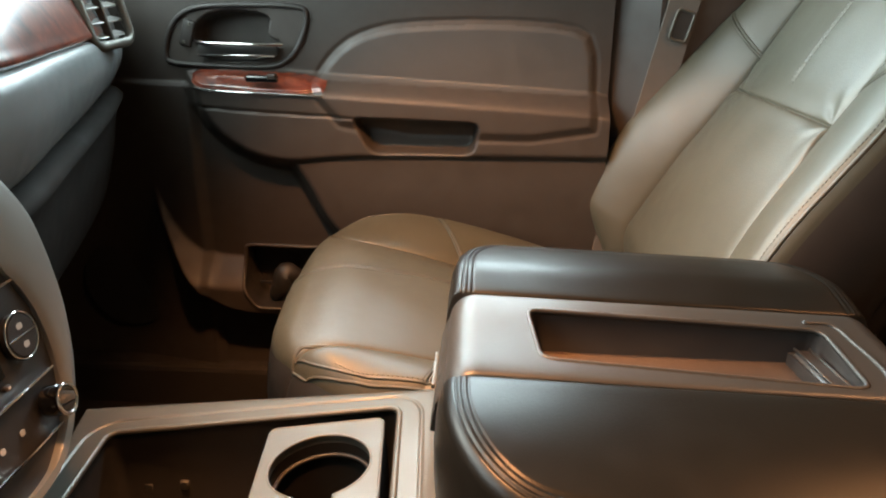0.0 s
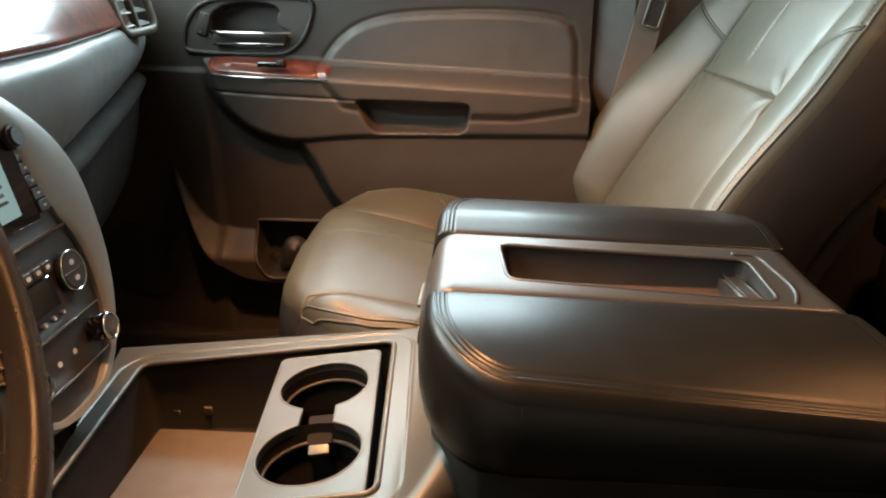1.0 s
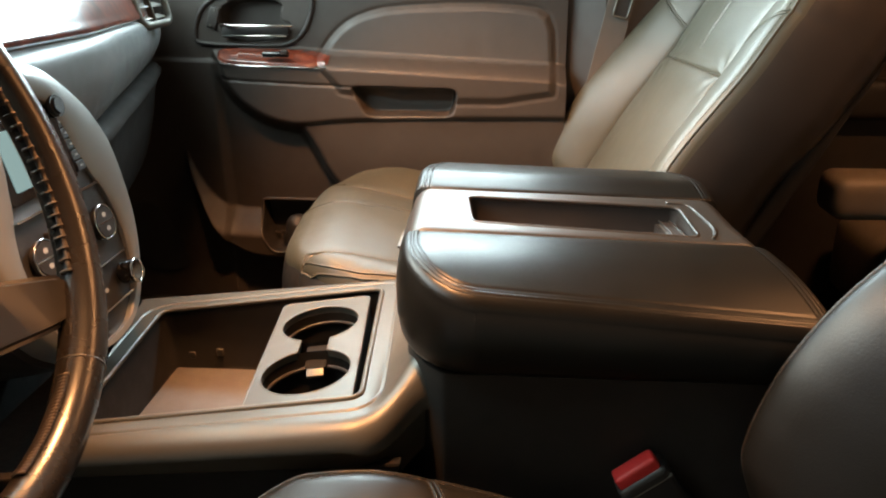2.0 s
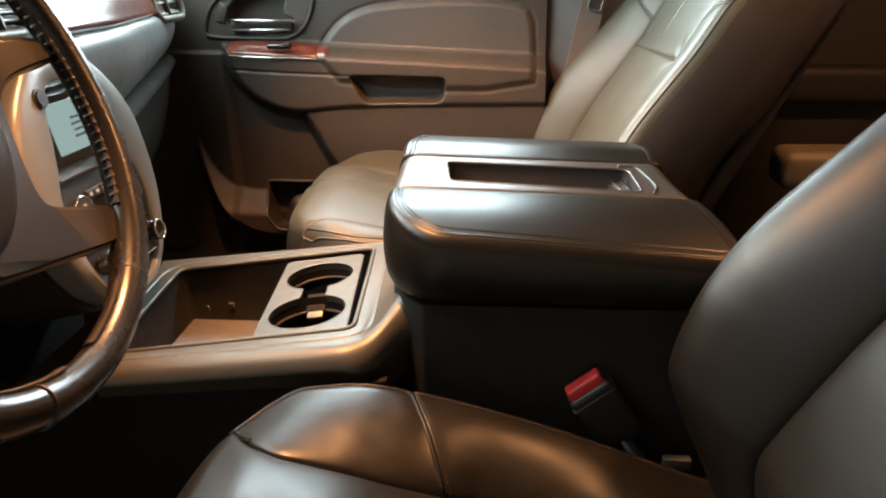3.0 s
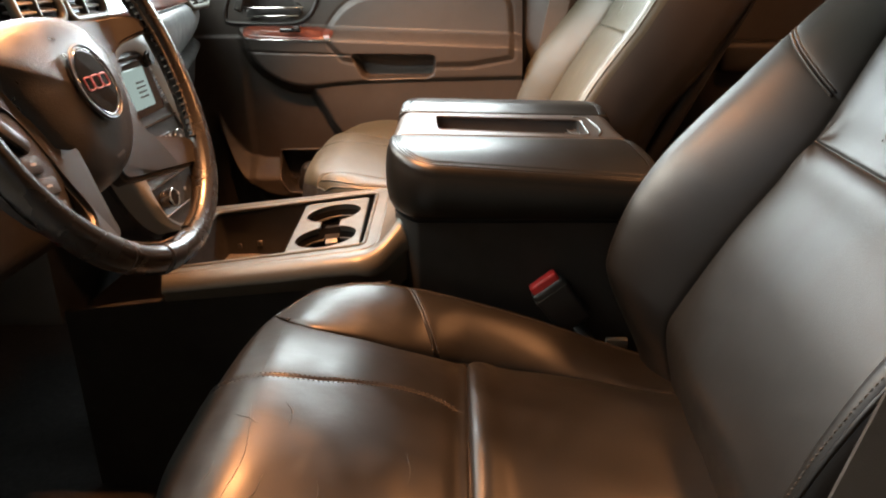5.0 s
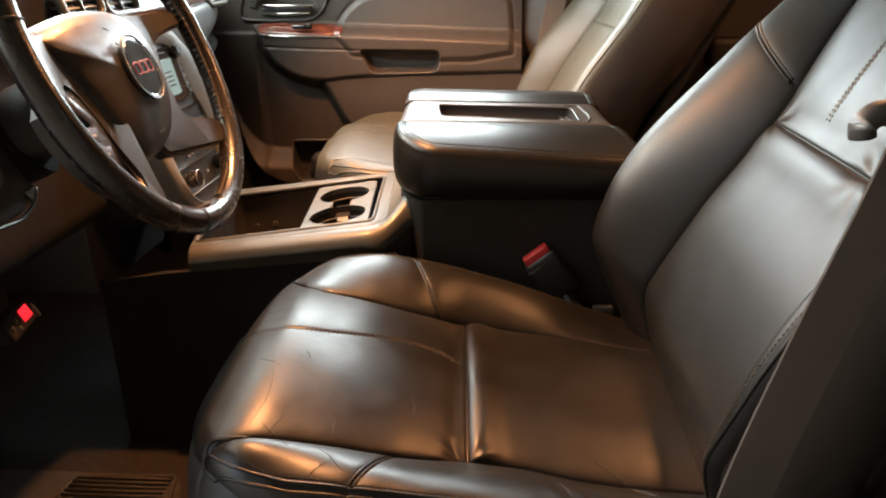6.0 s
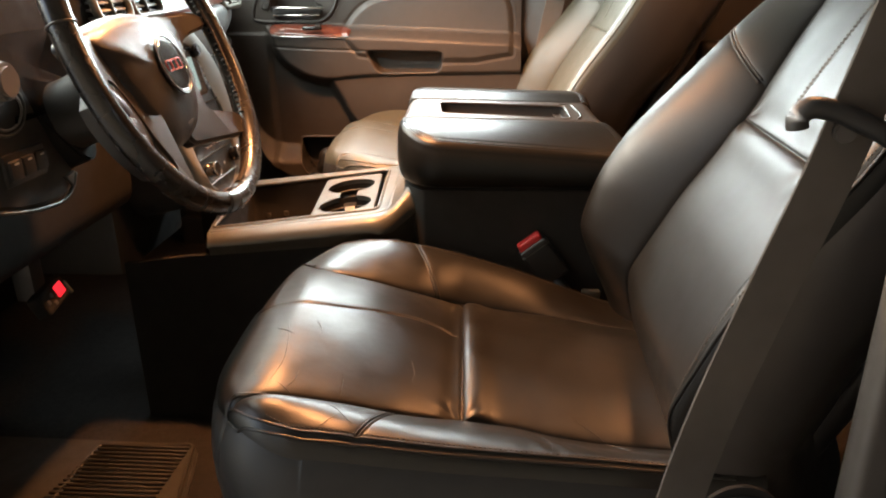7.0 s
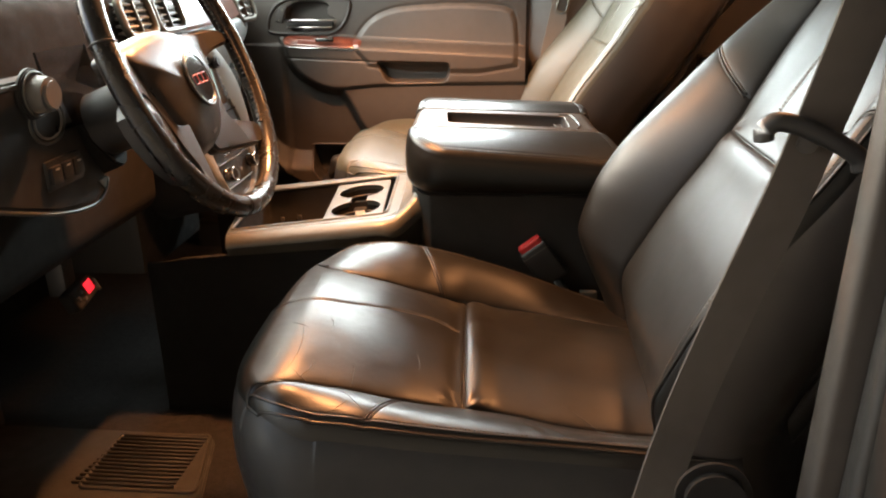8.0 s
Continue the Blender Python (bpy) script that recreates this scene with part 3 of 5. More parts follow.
driver_seat = build_seat("car_seat", "black leather bucket seat with worn creased cushion, beside the open doorway", CREASED_LEATHER, LEATHER, THREAD)
worn_lines(driver_seat, [((-0.106, 0.111), (-0.100, -0.026), 0.003), ((-0.092, -0.067), (-0.086, -0.202), 0.010), ((-0.056, -0.156), (-0.066, -0.197), 0.002), ((-0.107, -0.179), (-0.102, -0.148), 0.001),
                         ((-0.022, -0.253), (0.0, -0.223), 0.003), ((-0.104, -0.081), (-0.078, -0.094), 0.0), ((-0.011, -0.149), (-0.008, -0.185), 0.002), ((-0.014, -0.208), (0.019, -0.241), 0.003),
                         ((0.211, -0.168), (0.223, -0.252), 0.004), ((0.178, -0.162), (0.240, -0.166), 0.002), ((-0.075, -0.185), (-0.040, -0.215), 0.004), ((0.060, -0.080), (0.066, -0.120), 0.002),
                         ((0.250, -0.130), (0.330, -0.215), 0.006), ((-0.060, -0.055), (-0.050, -0.090), 0.004)])
passenger_seat = build_seat("car_seat", "black leather bucket seat with smooth cushion, beside the closed door", LIT_LEATHER, LIT_LEATHER, BROWN_THREAD, 0.010, 0.028, 0.82, 0.34, 1, 0.84)
passenger_seat.location = (0.1 - 0.078, SEAT_Y + 0.892, FLOOR_Z + 0.036)
passenger_seat.rotation_euler = (radians(-0.8), 0, radians(3.2))
part("rail_riser", box((0.45, 0.40, 0.05), (0.04, 1.06, FLOOR_Z + 0.018), 0.004), BLACK, passenger_seat)

# ---- centre console ----
def rounded_poly(poly, r, n=5):
    """An outline with every corner rounded by about r."""
    p = [np.array(q, float) for q in poly]
    out = []
    for i, b in enumerate(p):
        a, c = p[i - 1], p[(i + 1) % len(p)]
        da, dc = (a - b) / np.linalg.norm(a - b), (c - b) / np.linalg.norm(c - b)
        s, e = b + da * r, b + dc * r
        for k in range(n + 1):
            t = k / n
            out.append(tuple((1 - t) ** 2 * s + 2 * t * (1 - t) * b + t * t * e))
    return out


CON_Y = 0.583
console = thing("centre_console", (0.0, CON_Y, FLOOR_Z), "floor console with satin deck, padded leather armrest lid and cup holders", "console")
LID_Y0, LID_Y1, LID_MID = 0.419, 0.772, 0.590
SEAM_NEAR, SEAM_FAR = 0.5430, 0.6520
LID_LOW = 0.604


def lid_front(y):
    a = np.clip((LID_MID - 0.045 - y) / 0.126, 0, 1)
    c = np.clip((y - LID_MID - 0.10) / 0.082, 0, 1)
    return -0.010 + 0.080 * (1 - np.sqrt(np.maximum(0, 1 - a ** 2.4))) + 0.055 * (1 - np.sqrt(np.maximum(0, 1 - c ** 2.4)))


lid_rear_line = curve_of([0.40, 0.43, 0.467, 0.54, 0.60, 0.64, 0.69, 0.73, 0.755, 0.772], [0.378, 0.373, 0.365, 0.344, 0.330, 0.324, 0.320, 0.310, 0.292, 0.255])


def lid_back(y):
    return lid_rear_line(y) - 0.012 * np.clip((0.434 - y) / 0.015, 0, 1) ** 2


def lid_plan():
    ys = LID_Y0 + (LID_Y1 - LID_Y0) * (0.5 - 0.5 * np.cos(np.pi * np.linspace(0, 1, 120)))
    return [(float(lid_front(y)), y) for y in ys] + [(float(lid_back(y)), y) for y in ys[::-1]]


LID_PLAN = lid_plan()
LID_SEAMS = (0.0095, 0.0135, 0.0175)
lid_crown = curve_of([0.398, 0.424, 0.48, 0.53, 0.59, 0.63, 0.66, 0.70, 0.74, 0.775], [0.672, 0.680, 0.690, 0.6945, 0.7005, 0.7055, 0.7085, 0.7135, 0.7125, 0.706])
lid_fall = curve_of([0.40, 0.43, 0.55, 0.76], [0.080, 0.075, 0.030, 0.030])


def lid_flat(x, y):
    return lid_crown(y) - (x - 0.05) * lid_fall(y)


def lid_top(x, y):
    z = lid_flat(x, y)
    z = z - crease(y - SEAM_NEAR, 0.0035, 0.0016) - crease(y - SEAM_FAR, 0.0035, 0.0016)
    # the pads swell a little above the plate
    z = z + 0.0022 * np.sin(np.pi * np.clip((SEAM_NEAR - y) / 0.11, 0, 1)) + 0.0022 * np.sin(np.pi * np.clip((y - SEAM_FAR) / 0.11, 0, 1))
    d = np.maximum(sd_poly(x, y, LID_PLAN), 0)
    pads = smooth((np.abs(y - 0.5975) - 0.055) / 0.003)
    for at in LID_SEAMS:
        z = z - 0.0011 * np.exp(-((d - at) / 0.0009) ** 2) * pads
    return z - rolled(d, 0.013 + 0.010 * (1 - pads))


def side_layers(loop, low, steps):
    layers = []
    for out, t in steps:
        q = skirt(loop, [(-out, None)])[1].copy()
        q[:, 2] += (low - q[:, 2]) * t
        layers.append(q)
    return layers


LID_SIDE = ((0, 0), (0.0016, 0.06), (0.0034, 0.18), (0.0050, 0.42), (0.0048, 0.68), (0.0025, 0.88), (-0.001, 0.97), (-0.005, 1.0))


def lid_strip(name, y0, y1, mat, hole=None, label=""):
    ny = max(30, int((y1 - y0) / 0.0014))
    ys = y0 + (y1 - y0) * (0.5 - 0.5 * np.cos(np.pi * np.linspace(0, 1, ny)))
    nx = 240
    tx = knotted((0, 0.10, 0.92, 1), (70, 139, 30), 0.3)
    rows = []
    for y in ys:
        x = lid_front(y) + 1e-4 + (lid_back(y) - lid_front(y) - 2e-4) * tx
        rows.append(np.c_[x, np.full(nx, y), lid_top(x, np.full(nx, y))])
    verts = list(np.concatenate(rows))
    faces = grid_faces(ny, nx)
    if hole:
        every = np.array(verts)
        cut = sd_poly(every[:, 0], every[:, 1], TRAY) > -0.0005
        faces = [f for f in faces if not any(cut[i] for i in f)]
    front = [r[0] for r in rows]
    back = [r[-1] for r in rows][::-1]
    loops = [front, back]
    if y0 <= LID_Y0 + 1e-3:
        loops = [back + list(rows[0][::-1][1:-1]) + front]
    if y1 >= LID_Y1 - 1e-3:
        loops = [front + list(rows[-1][1:-1]) + back]
    for k, loop in enumerate(loops):
        layers = side_layers(np.array(loop), LID_LOW, LID_SIDE)
        if hole and k == 0:
            # the plate narrows to a tongue as it runs down the front
            layers = side_layers(np.array(loop), 0.622, [(o + 0.0022 * min(1, t * 6), t) for o, t in LID_SIDE[:-1]])
            for q, (_, t) in zip(layers, LID_SIDE):
                q[:, 1] = 0.604 + (q[:, 1] - 0.604) * (1 - 0.62 * t ** 0.8)
        base = len(verts)
        verts += list(np.array(layers).reshape(-1, 3))
        faces += grid_faces(len(layers), len(loop), base)
    return from_lists(name, verts, faces, mat, console, label)


TRAY = rounded_poly([(0.050, 0.631), (0.274, 0.626), (0.281, 0.5535), (0.058, 0.566)], 0.011)
lid = lid_strip("lid_trim", SEAM_NEAR + 0.0006, SEAM_FAR - 0.0006, LID_SATIN, True, "satin grey lid plate with a recessed tray")
lid_strip("lid_pad", LID_Y0 + 1e-4, SEAM_NEAR - 0.0004, LID_LEATHER, None, "padded black leather")
lid_strip("lid_pad", SEAM_FAR + 0.0004, LID_Y1 - 1e-4, LID_LEATHER, None, "padded black leather")
front_ys = np.linspace(SEAM_NEAR - 0.004, SEAM_FAR + 0.004, 60)
front_line = np.array([(float(lid_front(y)), y, float(lid_top(lid_front(y) + 1e-4, y))) for y in front_ys])
from_lists("lid_front_pad", list(np.array(side_layers(front_line, LID_LOW, LID_SIDE)).reshape(-1, 3)), grid_faces(len(LID_SIDE), 60), LID_LEATHER, console, "padded black leather")


def ring_wall(name, poly, top, bottom, mat, parent, shrink=0.0, floor=True):
    """The inner wall of a recess with its floor."""
    p = np.array(poly)
    c = p.mean(0)
    verts, faces = [], []
    k = len(p)
    levels = [(0.0, 1.0), (0.3, 1 - 0.3 * shrink), (0.95, 1 - shrink), (1.0, 1 - shrink - 0.03)]
    for t, s in levels:
        q = c + (p - c) * s
        zt = np.array([top(x, y) if callable(top) else top for x, y in p])
        verts += list(np.c_[q, zt + (bottom - zt) * t])
    for i in range(len(levels) - 1):
        for j in range(k):
            m = (j + 1) % k
            faces.append((i * k + j, i * k + m, (i + 1) * k + m, (i + 1) * k + j))
    if floor:
        faces.append(tuple((len(levels) - 1) * k + j for j in range(k)))
    return from_lists(name, verts, faces, mat, parent)


TRAY_LOW = 0.668
tray = ring_wall("tray", TRAY, lid_flat, TRAY_LOW, DARK_PLASTIC, lid, 0.02)
tube("tray_rim", [(x, y, float(lid_flat(x, y)) - 0.0012) for x, y in TRAY], 0.0022, LID_SATIN, lid, n=8, closed=True)
part("tray_liner", prism([(0.165 + (x - 0.165) * 0.95, 0.594 + (y - 0.594) * 0.94) for x, y in TRAY][::-1], 0.002, pose(0, 0, TRAY_LOW), 0.0005), TRAY_PLASTIC, tray, "brown tray liner")
part("tray_step", prism([(0.250, 0.622), (0.270, 0.622), (0.277, 0.558), (0.258, 0.558)][::-1], 0.016, pose(0, 0, TRAY_LOW), 0.004, 3), DARK_PLASTIC, tray)
for dx in (0.001, 0.012):
    tube("tray_rib", [(0.2525 + dx, 0.620, TRAY_LOW + 0.0165), (0.2605 + dx, 0.561, TRAY_LOW + 0.0165)], 0.0010, LID_SATIN, tray, n=8)
# raised rear lip of the tray
tube("tray_lip", smooth_line([(0.262, 0.634, float(lid_flat(0.262, 0.634))), (0.283, 0.632, float(lid_flat(0.283, 0.632))), (0.291, 0.610, float(lid_flat(0.291, 0.610))), (0.296, 0.560, float(lid_flat(0.296, 0.560))), (0.292, 0.551, float(lid_flat(0.292, 0.551)))], 40), 0.0020, LID_SATIN, lid, n=8)
# latch in the front of the lid
part("latch_recess", box((0.006, 0.060, 0.046), (0, 0, 0), 0.0025, 2), BLACK, lid).matrix_basis = Matrix.Translation((-0.0150, 0.604, 0.650)) @ pose(0, 0, 0, 0, 8, 0)
part("latch_bar", box((0.003, 0.052, 0.0035), (0, 0, 0), 0.0014, 2), SATIN, lid, "satin latch bar").matrix_basis = Matrix.Translation((-0.0188, 0.604, 0.664)) @ pose(0, 0, 0, 0, 8, 0)


# body below the lid
def con_body():
    plan = [(0.170 + (x - 0.170) * 0.975, max(y + 0.008, 0.438)) for x, y in LID_PLAN]
    return prism(plan, 0.6015 - FLOOR_Z, pose(0, 0, FLOOR_Z), 0.006, 2)


part("console_body", con_body(), CONSOLE_VINYL, console, "dark plastic console box")

# deck: sheet with a long opening, rising to the lid
DECK_OPEN = rounded_poly([(-0.345, 0.704), (-0.060, 0.722), (-0.042, 0.458), (-0.325, 0.440)], 0.014)


def deck_near(x):
    """The near edge of the deck, which draws in round the foot of the box."""
    return 0.402 + 0.052 * smooth((x + 0.045) / 0.075) ** 1.4


def deck_z(x, y):
    z = 0.541 + 0.11 * (x + 0.18)
    z = z + 0.046 * smooth((x + 0.040) / 0.07) ** 1.5
    z = z - 0.002 * np.exp(-((sd_poly(x, y, DECK_OPEN) + 0.021) / 0.0013) ** 2)
    near = 0.022 + 0.040 * smooth((x + 0.055) / 0.09)
    return z - rolled(y - deck_near(x), near) * 0.9 - rolled(0.766 - y, 0.020)


def build_deck():
    xs = np.linspace(-0.395, 0.072, 360)
    gx, gs = np.meshgrid(xs, ends_dense(290))
    gy = deck_near(gx) + 1e-4 + (0.766 - deck_near(gx) - 2e-4) * gs
    d = sd_poly(gx, gy, DECK_OPEN)
    z = deck_z(gx, gy)
    verts = list(np.c_[gx.ravel(), gy.ravel(), z.ravel()])
    faces = []
    n = len(xs)
    for i in range(len(gs) - 1):
        for j in range(n - 1):
            if max(d[i, j], d[i + 1, j], d[i, j + 1], d[i + 1, j + 1]) < 0.0005 and gx[i, j] > -0.395 + 0.20 * (0.766 - gy[i, j]):
                faces.append((i * n + j, i * n + j + 1, (i + 1) * n + j + 1, (i + 1) * n + j))
    for row, sgn in ((0, -1), (len(gs) - 1, 1)):
        layers = []
        keep = gx[row] > -0.395 + 0.20 * (0.766 - gy[row])
        line = np.c_[gx[row], gy[row], z[row]][keep]
        for out, drop in ((0, 0), (0.0005, 0.003), (0.0, 0.006), (-0.006, 0.008), (-0.010, 0.05)):
            q = line.copy()
            q[:, 1] += sgn * out
            q[:, 2] -= drop
            layers.append(q)
        base = len(verts)
        verts += list(np.array(layers).reshape(-1, 3))
        faces += grid_faces(len(layers), len(line), base)
    return from_lists("deck", verts, faces, SATIN, console, "satin grey deck")


deck = build_deck()
for sy in (0.421, 0.762):
    part("deck_side", prism([(-0.475, 0.15), (-0.475, 0.470), (-0.35, 0.486), (0.000, 0.518), (0.000, 0.15)][::-1], 0.012, Matrix.Translation((0, sy, 0)) @ pose(0, 0, 0, 90), 0.001), DULL_BLACK, console)


def deck_flat(x, y):
    return float(0.541 + 0.11 * (x + 0.18)) - 0.002


ring_wall("bin", DECK_OPEN, deck_flat, 0.442, DULL_BLACK, deck, 0.05)
tube("opening_rim", [(x, y, deck_flat(x, y) + 0.002) for x, y in DECK_OPEN], 0.003, SATIN, deck, n=8, closed=True)
part("bin_mat", box((0.135, 0.205, 0.012), (-0.257, 0.580, 0.449), 0.003), MAT_LINER, deck, "grey-brown rubber bin mat")

# cup holder insert, set a little askew to the deck
INS = Matrix.Translation((-0.117, 0.582, 0.541)) @ pose(0, 0, 0, 0, -6.3, 5.0)
HOLES = ((0.0, 0.059, 0.0455), (0.0, -0.056, 0.0475))


def dumbbell(slot=0.017, n=40):
    """The outline of two round openings joined by a slot."""
    out = []
    for (hx, hy, r), sg in zip(HOLES, (-1, 1)):
        reach = math.sqrt(r * r - slot * slot)
        a0 = math.atan2(sg * reach, -sg * slot)
        a1 = math.atan2(sg * reach, sg * slot)
        a1 += 2 * math.pi if a1 <= a0 else 0
        out += [(hx + r * math.cos(a), hy + r * math.sin(a)) for a in np.linspace(a0, a1, n)]
    return out


def build_insert():
    loops = [round_rect(0.108, 0.246, 0.008), dumbbell()]
    bm = bmesh.new()
    edges = []
    for loop in loops:
        top = [bm.verts.new((x, y, 0.003)) for x, y in loop]
        low = [bm.verts.new((x, y, -0.006)) for x, y in loop]
        for k in range(len(loop)):
            m = (k + 1) % len(loop)
            edges.append(bm.edges.new((top[k], top[m])))
            bm.faces.new((top[k], top[m], low[m], low[k]))
    bmesh.ops.triangle_fill(bm, use_beauty=True, use_dissolve=False, edges=edges)
    bmesh.ops.recalc_face_normals(bm, faces=bm.faces)
    bmesh.ops.transform(bm, matrix=INS, verts=bm.verts)
    plate_ob = part("cup_insert", bm, SATIN, console, "satin grey cup holder plate", smooth=False)
    for loop in loops:
        tube("plate_edge", [tuple(INS @ Vector((x, y, 0.0022))) for x, y in loop], 0.0014, SATIN, plate_ob, n=8, closed=True)
    return plate_ob


insert = build_insert()
for hx, hy, r in HOLES:
    p = [(hx + (r + 0.0006) * math.cos(a), hy + (r + 0.0006) * math.sin(a)) for a in np.linspace(0, 2 * math.pi, 48, endpoint=False)]
    ob = ring_wall("cup_well", p, 0.0005, -0.075, DULL_BLACK, insert, 0.10)
    ob.matrix_basis = INS
    tube("well_step", [tuple(INS @ Vector((hx + (r - 0.002) * math.cos(a), hy + (r - 0.002) * math.sin(a), -0.018))) for a in np.linspace(0, 2 * math.pi, 40, endpoint=False)], 0.0022, BLACK, insert, n=6, closed=True)
rim = ring_wall("plate_side", round_rect(0.1078, 0.2458, 0.008), -0.004, -0.06, DULL_BLACK, insert, 0.02, floor=False)
rim.matrix_basis = INS

part("cup_divider", box((0.024, 0.034, 0.004), (0, 0, 0), 0.0015, 2, INS @ pose(0.002, -0.004, -0.010, 18, 0, 0)), DULL_BLACK, insert, "black hinged divider")
part("divider_tip", box((0.019, 0.010, 0.005), (0, 0, 0), 0.0015, 2, INS @ pose(0.002, -0.026, -0.017, 30, 0, 0)), SATIN, insert, "grey divider tip")
for sx, sz in ((-0.311, 0.462), (-0.274, 0.467)):
    part("wall_stud", box((0.009, 0.006, 0.010), (sx, 0.7035, sz), 0.001, 1), SATIN, deck)

# ---- passenger door ----
DOOR_Y = 1.322
door = thing("door_1", (-0.1, DOOR_Y, FLOOR_Z), "closed passenger door panel with brown plastic, wood trim and armrest", "car door", kind="structure")
ARMREST = softened_poly([(-0.470, 0.795), (-0.25, 0.786), (0.32, 0.755), (0.32, 0.648), (-0.10, 0.644), (-0.22, 0.640), (-0.30, 0.630), (-0.36, 0.640), (-0.415, 0.668), (-0.452, 0.705), (-0.470, 0.75)], 1)
ARCH = softened_poly([(-0.262, 0.770), (-0.245, 0.80), (-0.215, 0.832), (-0.175, 0.852), (-0.12, 0.864), (0.02, 0.870), (0.14, 0.864), (0.176, 0.845), (0.182, 0.76), (0.18, 0.70), (-0.2, 0.70)], 1)
LOWER = softened_poly([(-0.36, 0.72), (-0.318, 0.640), (-0.290, 0.595), (-0.268, 0.545), (-0.235, 0.50), (-0.20, 0.475), (0.34, 0.475), (0.34, 0.72)], 1)
POCKET = softened_poly([(-0.552, 0.615), (-0.520, 0.53), (-0.480, 0.480), (-0.428, 0.466), (-0.30, 0.472), (0.16, 0.476), (0.16, 0.362), (-0.38, 0.366), (-0.430, 0.374), (-0.470, 0.398), (-0.505, 0.44), (-0.532, 0.490), (-0.552, 0.550)], 1)
POCKET_TOP = softened_poly([(-0.580, 0.66), (-0.545, 0.585), (-0.512, 0.52), (-0.475, 0.484), (-0.428, 0.472), (0.30, 0.480), (0.30, 0.9), (-0.58, 0.9)], 1)
POCKET_HOLE = rounded_poly([(-0.404, 0.488), (-0.02, 0.493), (-0.02, 0.390), (-0.376, 0.387), (-0.396, 0.420)], 0.012)
PULL = rounded_poly([(-0.200, 0.7285), (0.006, 0.7235), (-0.004, 0.670), (-0.168, 0.668)], 0.018)
HANDLE_CUP = softened_poly([(-0.452, 0.882), (-0.325, 0.884), (-0.340, 0.842), (-0.31, 0.838), (-0.335, 0.806), (-0.455, 0.806)], 2)


def door_y(x, z):
    y = DOOR_Y + 0.02 * smooth((0.62 - z) / 0.3) + 0.0 * x
    y = y + 0.03 * smooth((-0.46 - x) / 0.2)
    arm = sd_poly(x, z, ARMREST)
    rise = 0.046 * smooth((arm + 0.006) / 0.035) ** 0.8 * (0.75 + 0.25 * smooth((x + 0.46) / 0.12))
    upper = smooth((z - 0.765 + 0.055 * x) / 0.03)
    y = y - np.maximum(rise * (1 - 0.75 * upper), 0.036 * smooth((sd_poly(x, z, LOWER) + 0.004) / 0.035) * (1 - upper))
    arch = sd_poly(x, z, ARCH)
    y = y - 0.006 * smooth((arch + 0.004) / 0.014) + 0.0018 * np.exp(-((arch + 0.006) / 0.003) ** 2)
    lip = sd_poly(x, z, POCKET)
    under = -sd_poly(x, z, POCKET_TOP)
    y = y - 0.056 * smooth((lip + 0.004) / 0.016) * smooth((under + 0.004) / 0.062)
    y = y + 0.040 * smooth((sd_poly(x, z, PULL) + 0.001) / 0.008)
    y = y + 0.042 * smooth((sd_poly(x, z, HANDLE_CUP) + 0.001) / 0.006)
    # shut line under the armrest cap
    cap = z - (0.7255 - 0.043 * (x + 0.19))
    y = y + 0.0045 * np.exp(-(cap / 0.0016) ** 2) * smooth((x + 0.458) / 0.01) * smooth((-0.19 - x) / 0.008)
    # ledge under the dash end
    return y - 0.012 * smooth((0.772 - z) / 0.006) * smooth((-0.455 - x) / 0.02)


def sheet(name, xs, zs, fn, mat, parent, label="", keep=None, back=0.0):
    gx, gz = np.meshgrid(xs, zs)
    y = fn(gx, gz)
    n = len(xs)
    verts = list(np.c_[gx.ravel(), y.ravel(), gz.ravel()])
    ok = np.ones(gx.shape, bool) if keep is None else keep(gx, gz)
    faces = [(i * n + j, i * n + j + 1, (i + 1) * n + j + 1, (i + 1) * n + j) for i in range(len(zs) - 1) for j in range(n - 1)
             if ok[i, j] and ok[i + 1, j] and ok[i, j + 1] and ok[i + 1, j + 1]]
    return from_lists(name, verts, faces, mat, parent, label)


DXS, DZS = np.linspace(-0.78, 0.205, 400), np.linspace(0.20, 1.02, 330)
sheet("door_panel", DXS, DZS, door_y, DOOR_PLASTIC, door, "brown grained plastic", keep=lambda x, z: sd_poly(x, z, POCKET_HOLE) < 0.002)
sheet("soft_insert", np.linspace(-0.27, 0.2, 190), np.linspace(0.74, 0.90, 80), lambda x, z: door_y(x, z) - 0.0015, DOOR_SOFT, door, "black padded vinyl insert", keep=lambda x, z: (sd_poly(x, z, ARCH) > 0.0005) & (z > 0.768 - 0.045 * x))
part("door_skin", box((1.10, 0.05, 0.95), (-0.255, 1.425, 0.60), 0.01), BLACK, door)
# window ledge and upper trim
part("window_ledge", box((0.98, 0.06, 0.05), (-0.285, 1.365, 1.035), 0.018, 4), DOOR_SOFT, door)

